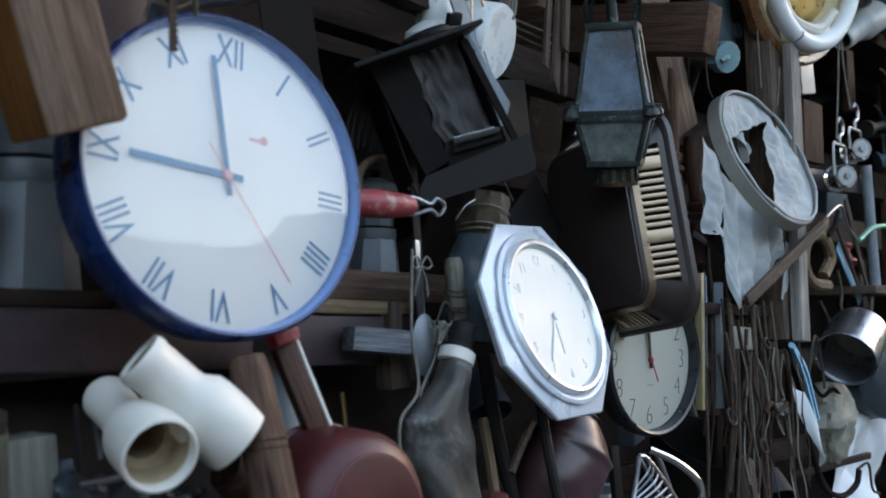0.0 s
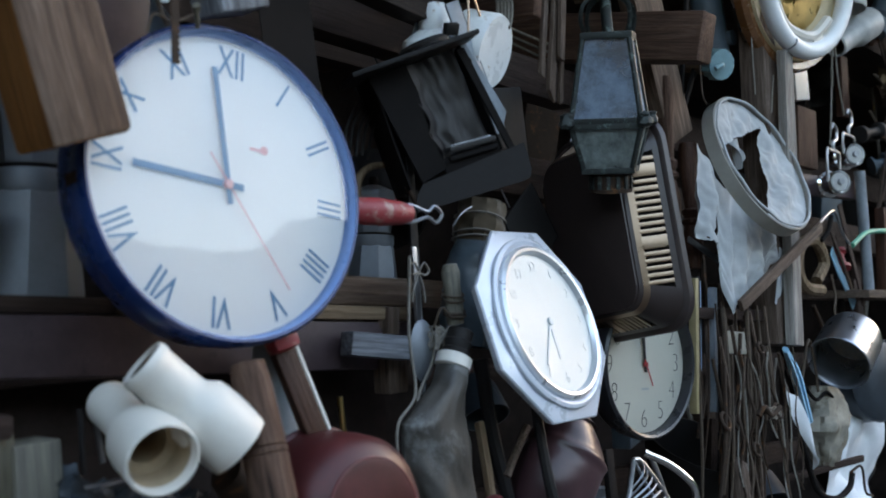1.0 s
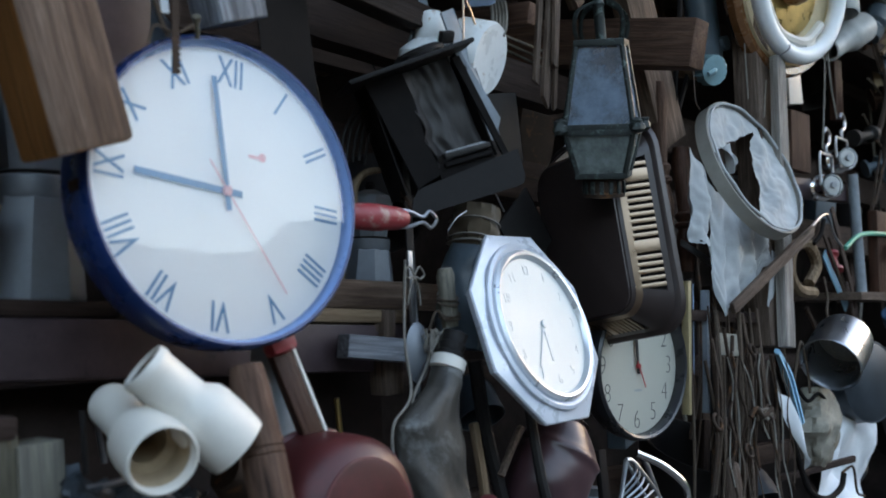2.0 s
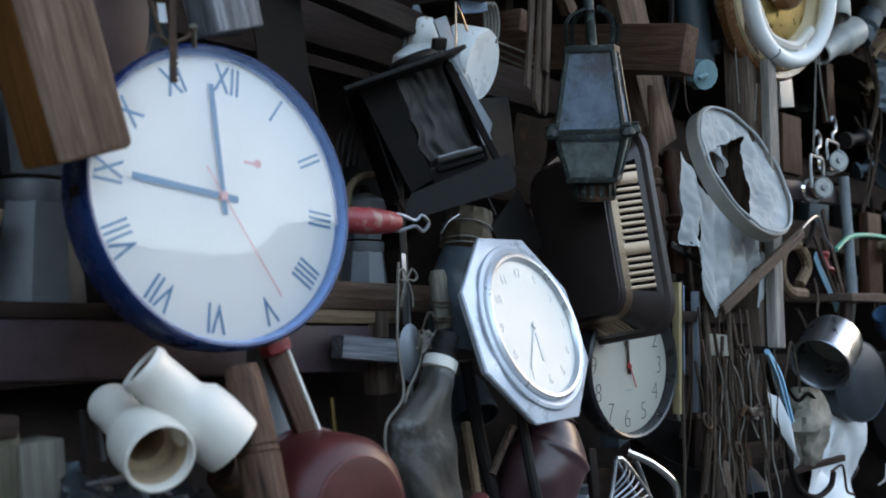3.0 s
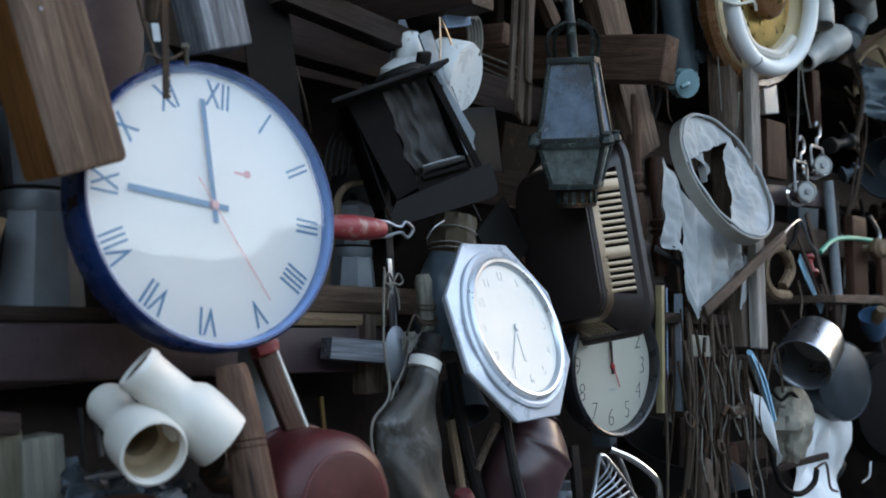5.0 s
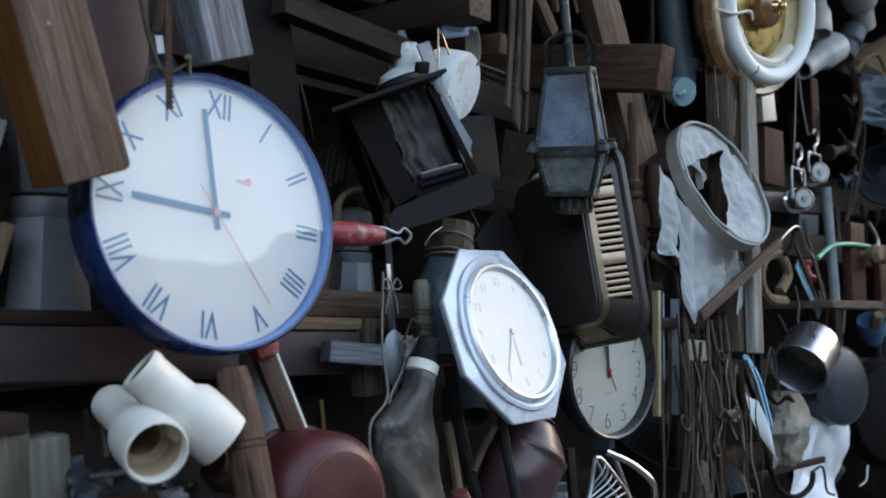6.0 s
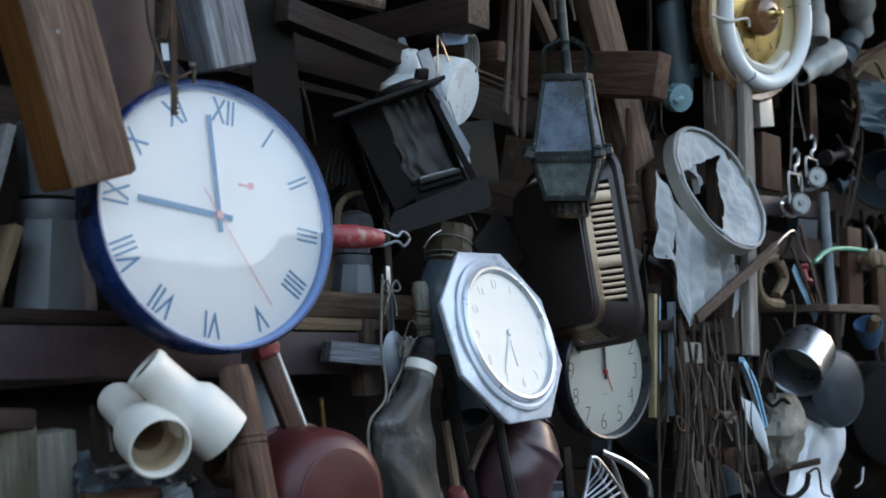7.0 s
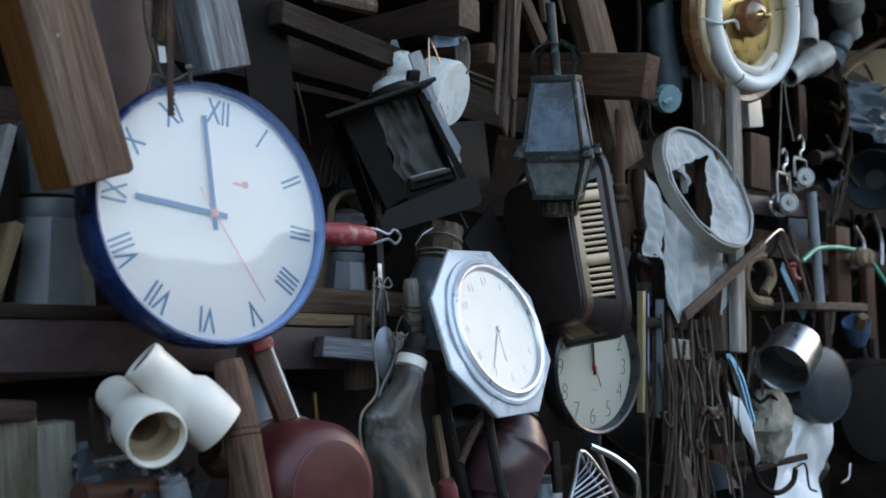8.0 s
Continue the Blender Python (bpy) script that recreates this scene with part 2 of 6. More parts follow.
# ---- shape helpers ----
def finish(bm, angle=35.0):
    bmesh.ops.recalc_face_normals(bm, faces=bm.faces)
    for e in bm.edges:
        e.smooth = not (len(e.link_faces) == 2 and e.calc_face_angle(0) > radians(angle))
    for f in bm.faces:
        f.smooth = True


def part(name, bm, material, parent, label="", at=None):
    """One bmesh as one mesh object under parent. at: its pose in the parent."""
    me = bpy.data.meshes.new(name)
    finish(bm)
    bm.to_mesh(me)
    bm.free()
    me.materials.append(material)
    ob = new(name, me)
    ob.parent = parent
    if at is not None:
        ob.matrix_basis = at
    return tagged(ob, label)


def thing(name, m, label, category, group="", kind=""):
    """An Empty at the pose m that parents the parts of a thing."""
    ob = new(name)
    ob.matrix_basis = m if isinstance(m, Matrix) else Matrix.Translation(m)
    ob.empty_display_size = 0.02
    return tagged(ob, label, category, group, kind)


def solo(name, bm, material, m, label, category, group="", kind=""):
    """A thing of one mesh, at the pose m."""
    me = bpy.data.meshes.new(name)
    finish(bm)
    bm.to_mesh(me)
    bm.free()
    me.materials.append(material)
    ob = new(name, me)
    ob.matrix_basis = m if isinstance(m, Matrix) else Matrix.Translation(m)
    return tagged(ob, label, category, group, kind)


def box(bm, sx, sy, sz, m=Matrix(), bevel=0.0, segs=2):
    r = bmesh.ops.create_cube(bm, size=1.0, matrix=m @ Matrix.Diagonal((sx, sy, sz, 1)))
    if bevel:
        es = {e for v in r["verts"] for e in v.link_edges}
        bmesh.ops.bevel(bm, geom=list(es), offset=bevel, segments=segs, affect="EDGES", profile=0.6)
    return bm


def lathe(bm, profile, segs=32, m=Matrix(), squash=1.0):
    """Turn (radius, z) points about z."""
    rings = []
    for r, z in profile:
        if r < 1e-6:
            rings.append([bm.verts.new(m @ Vector((0, 0, z)))])
        else:
            rings.append([bm.verts.new(m @ Vector((r * math.cos(a), r * squash * math.sin(a), z))) for a in (2 * math.pi * i / segs for i in range(segs))])
    for a, b in zip(rings, rings[1:]):
        for i in range(segs):
            j = (i + 1) % segs
            f = [a[i % len(a)], a[j % len(a)], b[j % len(b)], b[i % len(b)]]
            f = list(dict.fromkeys(f))
            if len(f) > 2:
                bm.faces.new(f)
    return bm


def glide(pts, n=6):
    """Catmull-Rom through the points."""
    p = [Vector(q) for q in pts]
    if len(p) < 3:
        return p
    q = [2 * p[0] - p[1], *p, 2 * p[-1] - p[-2]]
    out = []
    for i in range(1, len(q) - 2):
        for k in range(n):
            t = k / n
            out.append(0.5 * ((2 * q[i]) + (q[i + 1] - q[i - 1]) * t + (2 * q[i - 1] - 5 * q[i] + 4 * q[i + 1] - q[i + 2]) * t * t + (3 * q[i] - q[i - 1] - 3 * q[i + 1] + q[i + 2]) * t ** 3))
    out.append(p[-1])
    return out


def sweep(bm, pts, r, segs=8, closed=False, n=6, taper=1.0, flat=1.0):
    """A round rod along the points."""
    p = glide(pts, n) if not closed else [Vector(q) for q in pts]
    rings, ref = [], None
    for i, c in enumerate(p):
        a, b = (p[i - 1], p[(i + 1) % len(p)]) if closed else (p[max(i - 1, 0)], p[min(i + 1, len(p) - 1)])
        t = (b - a).normalized()
        if ref is None:
            ref = t.orthogonal().normalized()
        ref = (ref - ref.dot(t) * t).normalized()
        s = t.cross(ref)
        k = r * (1 + (taper - 1) * i / max(1, len(p) - 1))
        rings.append([bm.verts.new(c + k * (math.cos(x) * ref + flat * math.sin(x) * s)) for x in (2 * math.pi * j / segs for j in range(segs))])
    pairs = list(zip(rings, rings[1:])) + ([(rings[-1], rings[0])] if closed else [])
    for u, v in pairs:
        for j in range(segs):
            k = (j + 1) % segs
            bm.faces.new((u[j], u[k], v[k], v[j]))
    if not closed:
        bm.faces.new(rings[0][::-1])
        bm.faces.new(rings[-1])
    return bm


def prism(bm, outline, z0, z1, m=Matrix(), bevel=0.0):
    """A flat outline, drawn out from z0 to z1."""
    lo = [bm.verts.new(m @ Vector((x, y, z0))) for x, y in outline]
    hi = [bm.verts.new(m @ Vector((x, y, z1))) for x, y in outline]
    n = len(lo)
    bm.faces.new(lo[::-1])
    top = bm.faces.new(hi)
    for i in range(n):
        bm.faces.new((lo[i], lo[(i + 1) % n], hi[(i + 1) % n], hi[i]))
    if bevel:
        bmesh.ops.bevel(bm, geom=list(top.edges), offset=bevel, segments=2, affect="EDGES", profile=0.6)
    return bm


def band(bm, outer, inner, z0, z1, m=Matrix()):
    """The frame between two outlines of as many points."""
    v = [[bm.verts.new(m @ Vector((x, y, z))) for x, y in o] for o, z in ((outer, z0), (outer, z1), (inner, z1), (inner, z0))]
    n = len(outer)
    for a, b in zip(v, v[1:] + v[:1]):
        for i in range(n):
            bm.faces.new((a[i], a[(i + 1) % n], b[(i + 1) % n], b[i]))
    return bm


def rounded(w, h, r, n=6):
    out = []
    for cx, cy, a0 in ((w / 2 - r, h / 2 - r, 0), (-w / 2 + r, h / 2 - r, 90), (-w / 2 + r, -h / 2 + r, 180), (w / 2 - r, -h / 2 + r, 270)):
        out += [(cx + r * math.cos(radians(a0 + 90 * k / n)), cy + r * math.sin(radians(a0 + 90 * k / n))) for k in range(n + 1)]
    return out


def sheet(bm, f, nu, nv, thick=0.001, keep=None):
    """A thin curved sheet: f(u, v) gives a place, keep(u, v) tells which cells stay."""
    g = [[bm.verts.new(f(i / nu, j / nv)) for j in range(nv + 1)] for i in range(nu + 1)]
    fs = [bm.faces.new((g[i][j], g[i + 1][j], g[i + 1][j + 1], g[i][j + 1])) for i in range(nu) for j in range(nv) if keep is None or keep((i + 0.5) / nu, (j + 0.5) / nv)]
    bmesh.ops.delete(bm, geom=[v for v in bm.verts if not v.link_faces], context="VERTS")
    if thick:
        bmesh.ops.solidify(bm, geom=fs, thickness=thick)
    return bm


def along(p0, p1, face=(0, -1, 0)):
    """The pose at p0 whose z runs to p1 and whose -y turns to face, and the length."""
    p0, p1 = Vector(p0), Vector(p1)
    z = (p1 - p0).normalized()
    y = -Vector(face)
    y = (y - y.dot(z) * z).normalized()
    x = y.cross(z)
    m = Matrix((x, y, z)).transposed().to_4x4()
    m.translation = p0
    return m, (p1 - p0).length


def plank_mesh(w, h, length, bevel=0.003, wear=0.0015, ends=0.0):
    """A piece of timber along z, worn a little uneven."""
    bm = bmesh.new()
    box(bm, w, h, length, pose(0, 0, length / 2), bevel, 2)
    cuts = max(1, min(14, int(length / 0.05)))
    for k in range(1, cuts):
        z = length * k / cuts
        bmesh.ops.bisect_plane(bm, geom=bm.verts[:] + bm.edges[:] + bm.faces[:], plane_co=(0, 0, z), plane_no=(0, 0, 1))
    seed = random.random() * 50
    for v in bm.verts:
        q = v.co
        v.co = q + wear * Vector((noise.noise((q.x * 30, q.y * 30, q.z * 9 + seed)), noise.noise((q.x * 30 + 9, q.y * 30, q.z * 9 + seed)), 0))
        if ends:
            v.co.z += ends * noise.noise((q.x * 60, q.y * 60, seed)) * (1 if q.z > length * 0.9 or q.z < length * 0.1 else 0)
    return bm


def plank(name, p0, p1, w, h, material, label, category="board", face=(0, -1, 0), bevel=0.003, wear=0.0015, group="", kind="", ends=0.0, side=None):
    """A board or beam of width w and thickness h, its front centred on the line."""
    m, length = along(p0, p1, face)
    bm = plank_mesh(w, h, length, bevel, wear, ends)
    bmesh.ops.translate(bm, verts=bm.verts, vec=(0, h / 2, 0))
    ob = solo(name, bm, material, m, label, category, group, kind)
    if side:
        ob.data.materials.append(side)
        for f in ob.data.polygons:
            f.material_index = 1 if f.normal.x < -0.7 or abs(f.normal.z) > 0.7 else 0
    return ob


def rod(name, pts, r, material, label, category, group="", segs=8, n=6, taper=1.0, flat=1.0, parent=None):
    """A bent rod, wire or cord through the points."""
    o = Vector(pts[0])
    bm = sweep(bmesh.new(), [Vector(p) - o for p in pts], r, segs, False, n, taper, flat)
    if parent is not None:
        return part(name, bm, material, parent, label, Matrix.Translation(o - parent.matrix_basis.translation))
    return solo(name, bm, material, o, label, category, group)


def turned(name, p0, p1, profile, material, label, category, segs=28, group="", squash=1.0, face=(0, -1, 0)):
    """A turned piece from p0 to p1: profile of (radius, share of the length)."""
    m, length = along(p0, p1, face)
    bm = lathe(bmesh.new(), [(r, z * length) for r, z in profile], segs, squash=squash)
    return solo(name, bm, material, m, label, category, group)


def letters(text, size, material, parent, name, at, label="", squeeze=1.0, weight=0.0):
    """Words in the built-in font as a thin mesh, centred, facing the parent's z."""
    cu = bpy.data.curves.new("lettering", "FONT")
    cu.body, cu.size, cu.extrude, cu.align_x, cu.align_y, cu.offset = text, size, 0.0002, "CENTER", "CENTER", weight
    ob = new("lettering", cu)
    bpy.context.view_layer.update()
    me = bpy.data.meshes.new_from_object(ob.evaluated_get(bpy.context.evaluated_depsgraph_get()))
    bpy.data.objects.remove(ob)
    me.transform(Matrix.Diagonal((squeeze, 1, 1, 1)))
    me.materials.clear()
    me.materials.append(material)
    out = new(name, me)
    out.parent, out.matrix_basis = parent, at
    return tagged(out, label)


# ---- the stall: ground, back wall, roof, shelf ----
bm = bmesh.new()
bmesh.ops.create_grid(bm, x_segments=40, y_segments=40, size=600)
tagged(solo("ground", bm, EARTH, (0, 0, 0), "trodden bare earth in front of the stall", "ground", kind="structure"))
# Added walls close the stall; their dark colour stands in for shade.
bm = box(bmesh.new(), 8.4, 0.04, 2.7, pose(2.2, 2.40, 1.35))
solo("wall_back", bm, SHADE_DARK, (0, 0, 0), "back wall of the open stall, coloured dark as deep shade", "wall", kind="structure")
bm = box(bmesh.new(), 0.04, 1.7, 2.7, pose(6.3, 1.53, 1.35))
solo("wall_end", bm, SHADE_DARK, (0, 0, 0), "added end wall of the open stall, coloured dark as shade", "wall", kind="structure")
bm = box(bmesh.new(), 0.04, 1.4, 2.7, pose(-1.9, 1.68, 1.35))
solo("wall_near", bm, SHADE_DARK, (0, 0, 0), "added near end wall of the open stall, coloured dark as shade", "wall", kind="structure")
# Roof is added, set low and forward to block sky light from above.
bm = box(bmesh.new(), 8.6, 1.95, 0.05, pose(2.2, 1.50, 2.78, -3))
solo("ceiling", bm, WOOD_DARK, (0, 0, 0), "added dark roof that keeps sky light out of the stall", "ceiling", kind="structure")


def treeline(u, v):
    a = radians(20 + 310 * u)
    h = 6.0 + 1.0 * noise.noise((a * 5, 0, 3)) + 0.4 * noise.noise((a * 17, 1, 3))
    r = 14 + 0.8 * noise.noise((a * 6, v * 4, 9)) + 1.2 * v * v
    return Vector((1.5 + r * math.sin(a), 0.5 + r * math.cos(a), h * v))


solo("backdrop", sheet(bmesh.new(), treeline, 220, 14, 0), FOLIAGE, (0, 0, 0), "dark line of trees across the way", "trees", kind="structure")


# ---- clocks ----
ROMAN = ["XII", "I", "II", "III", "IIII", "V", "VI", "VII", "VIII", "IX", "X", "XI"]


def blue_clock(m):
    """A deep round wall clock, its dial facing z."""
    t = thing("wall_clock", m, "round white wall clock with deep blue plastic rim and Roman numerals", "clock")
    R = 0.159
    part("rim", lathe(bmesh.new(), [(0, -0.058), (0.145, -0.058), (R - 0.001, -0.055), (R + 0.005, -0.046), (R + 0.009, -0.012), (R + 0.0085, 0.003), (R + 0.005, 0.008), (R + 0.002, 0.0075), (R + 0.0015, 0.004)], 72), BLUE_PLASTIC, t)
    # Pale ring paints the white dial's reflection onto the blue inner wall.
    part("inner_ring", lathe(bmesh.new(), [(R + 0.002, 0.0072), (R - 0.001, 0.001), (R - 0.002, -0.010)], 72), BLUE_SHEEN, t, "pale blue reflection painted along the rim's inner edge")
    part("dial", lathe(bmesh.new(), [(0, -0.008), (R - 0.002, -0.008), (R - 0.002, -0.010), (0, -0.010)], 64), FACE_WHITE, t)
    g = part("glass", lathe(bmesh.new(), [(R - 0.001, 0.0), (R * 0.75, 0.0022), (R * 0.4, 0.0036), (0, 0.004)], 64), CLOCK_GLASS, t, "clear domed clock glass")
    g.visible_shadow = False
    for k, s in enumerate(ROMAN):
        a = radians(90 - 30 * k)
        r = 0.132
        letters(s, 0.046, INK_BLUE, t, "numeral", pose(r * math.cos(a), r * math.sin(a), -0.0075, 0, 0, -30 * k), squeeze=0.62, weight=0.0002)
    part("minute_pointer", box(bmesh.new(), 0.0062, 0.146, 0.001, pose(0, 0.052, -0.004), 0.0003), INK_BLUE, t, at=pose(0, 0, 0, 0, 0, MINUTE))
    part("hour_pointer", box(bmesh.new(), 0.0075, 0.128, 0.001, pose(0, 0.044, -0.0055), 0.0003), INK_BLUE, t, at=pose(0, 0, 0, 0, 0, HOUR))
    part("second_pointer", box(bmesh.new(), 0.0014, 0.165, 0.0006, pose(0, 0.045, -0.0028), 0), PINK_INK, t, "thin red second pointer", at=pose(0, 0, 0, 0, 0, SECOND))
    part("boss", lathe(bmesh.new(), [(0, -0.0005), (0.0045, -0.001), (0.0055, -0.0025), (0.0055, -0.006)], 20), PINK_INK, t, "red centre boss")
    part("dial_mark", lathe(bmesh.new(), [(0, -0.0074), (0.0052, -0.0074), (0.0052, -0.008)], 6, pose(0.0449, 0.0474, 0)), PINK_INK, t, "faded pink maker's mark")
    part("dial_mark", box(bmesh.new(), 0.014, 0.003, 0.0005, pose(0.034, 0.046, -0.0075)), PINK_INK, t, "faded pink maker's bar")
    part("sticker", box(bmesh.new(), 0.020, 0.012, 0.0012, pose(0, 0, 0), 0.0004), RUST, t, "brown sticker on the rim", at=pose(-R - 0.0065, -0.028, -0.012, 0, -85, 10))
    return t


MINUTE, HOUR, SECOND = 10.5, 89.9, 219.0
blue_clock(pose(0.735, 0.896, 1.765, 90 - 7.2, 0, -5.6) @ pose(0, 0, 0, 0, 0, -6.5))


def octagon(r, turn=22.5):
    return [(r * math.cos(radians(turn + 45 * k)), r * math.sin(radians(turn + 45 * k))) for k in range(8)]


SATIN = coat("satin_silver", (0.66, 0.69, 0.72), 0.3, metal=0.6, vary=0.06, relief=0.03)


def silver_clock(m):
    t = thing("octagonal_clock", m, "silver plastic octagonal wall clock with washed-out white dial", "clock")
    bm = bmesh.new()
    lo, mid, hi, inn = octagon(0.1470), octagon(0.1535), octagon(0.1520), octagon(0.126)
    rows = [[bm.verts.new((x, y, z)) for x, y in o] for o, z in ((lo, -0.013), (mid, -0.002), (hi, 0.001), (inn, 0.008))]
    for a, b in zip(rows, rows[1:]):
        for i in range(8):
            bm.faces.new((a[i], a[(i + 1) % 8], b[(i + 1) % 8], b[i]))
    bm.faces.new(rows[0][::-1])
    bm.faces.new(rows[-1])
    bmesh.ops.bevel(bm, geom=[e for e in bm.edges if e.calc_face_angle(0) > 0.35], offset=0.0015, segments=2, affect="EDGES")
    part("case", bm, SILVER, t)
    part("groove_ring", lathe(bmesh.new(), [(0.128, 0.0072), (0.127, 0.0105), (0.122, 0.0125), (0.117, 0.0110), (0.1145, 0.0085)], 72), SILVER, t)
    part("bezel", lathe(bmesh.new(), [(0.1150, 0.0085), (0.1145, 0.014), (0.110, 0.0175), (0.106, 0.0165), (0.103, 0.0125), (0.102, 0.009)], 72), SATIN, t, "polished inner ring")
    part("dial", lathe(bmesh.new(), [(0, 0.0085), (0.1035, 0.0085), (0.1035, 0.0075)], 64), FACE_SILVER, t)
    for k in range(12):
        a = radians(90 - 30 * k)
        letters(str(k or 12), 0.022, INK_GREY, t, "numeral", pose(0.083 * math.cos(a), 0.083 * math.sin(a), 0.0088), squeeze=0.85, weight=-0.0006)
    part("minute_pointer", box(bmesh.new(), 0.004, 0.082, 0.0008, pose(0, 0.034, 0.0098)), INK_GREY, t, at=pose(0, 0, 0, 0, 0, 146))
    part("hour_pointer", box(bmesh.new(), 0.005, 0.060, 0.0008, pose(0, 0.024, 0.0090)), INK_GREY, t, at=pose(0, 0, 0, 0, 0, 178))
    part("boss", lathe(bmesh.new(), [(0, 0.0125), (0.005, 0.012), (0.0055, 0.009)], 20), INK_GREY, t)
    return t


silver_clock(pose(1.292, 0.895, 1.628, 70.9, 0, 2.5) @ pose(0, 0, 0, 0, 0, 2.8) @ Matrix.Scale(0.975, 4))


def office_clock(m):
    t = thing("wall_clock", m, "round office wall clock with black rim and cream dial", "clock")
    R = 0.117
    part("rim", lathe(bmesh.new(), [(0, -0.04), (R, -0.04), (R + 0.007, -0.028), (R + 0.011, -0.006), (R + 0.010, 0.006), (R + 0.006, 0.010), (R + 0.002, 0.008), (R, 0.0), (R - 0.001, -0.012)], 72), COAL, t)
    part("dial", lathe(bmesh.new(), [(0, -0.010), (R - 0.001, -0.010), (R - 0.001, -0.012)], 64), FACE_CREAM, t)
    for k in range(12):
        a = radians(90 - 30 * k)
        letters(str(k or 12), 0.047, INK_BLACK, t, "numeral", pose(0.093 * math.cos(a), 0.093 * math.sin(a), -0.0097), squeeze=0.85, weight=-0.0014)
    for k in range(2):
        part("maker_bar", box(bmesh.new(), 0.030 - 0.010 * k, 0.004, 0.0004, pose(0.004, (0.055, -0.042)[k], -0.0097)), INK_GREY if k else INK_BLACK, t)
    part("hour_pointer", box(bmesh.new(), 0.006, 0.075, 0.0008, pose(0, 0.024, -0.006)), INK_BLACK, t, at=pose(0, 0, 0, 0, 0, 4))
    part("minute_pointer", box(bmesh.new(), 0.0045, 0.108, 0.0008, pose(0, 0.040, -0.005)), INK_BLACK, t, at=pose(0, 0, 0, 0, 0, 9))
    part("second_pointer", box(bmesh.new(), 0.0028, 0.050, 0.0006, pose(0, 0.016, -0.0035)), RED_PLASTIC, t, "red second pointer", at=pose(0, 0, 0, 0, 0, 206))
    part("boss", lathe(bmesh.new(), [(0, -0.001), (0.004, -0.002), (0.005, -0.007)], 20), RED_PLASTIC, t)
    g = part("glass", lathe(bmesh.new(), [(R - 0.0005, 0.0), (0, 0.001)], 48), CLOCK_GLASS, t, "clear flat clock glass")
    g.visible_shadow = False
    return t


COAL = coat("black_plastic", (0.02, 0.021, 0.025), 0.3, vary=0.15, relief=0.03)
office_clock(pose(1.709, 0.972, 1.565, 90, 0, -6.6))


# ---- lantern, heater, stove ----
def frustum(r0, r1, z0, z1, n=4, turn=45.0):
    return [[(r * math.cos(radians(turn + 360 * k / n)), r * math.sin(radians(turn + 360 * k / n)), z) for k in range(n)] for r, z in ((r0, z0), (r1, z1))]


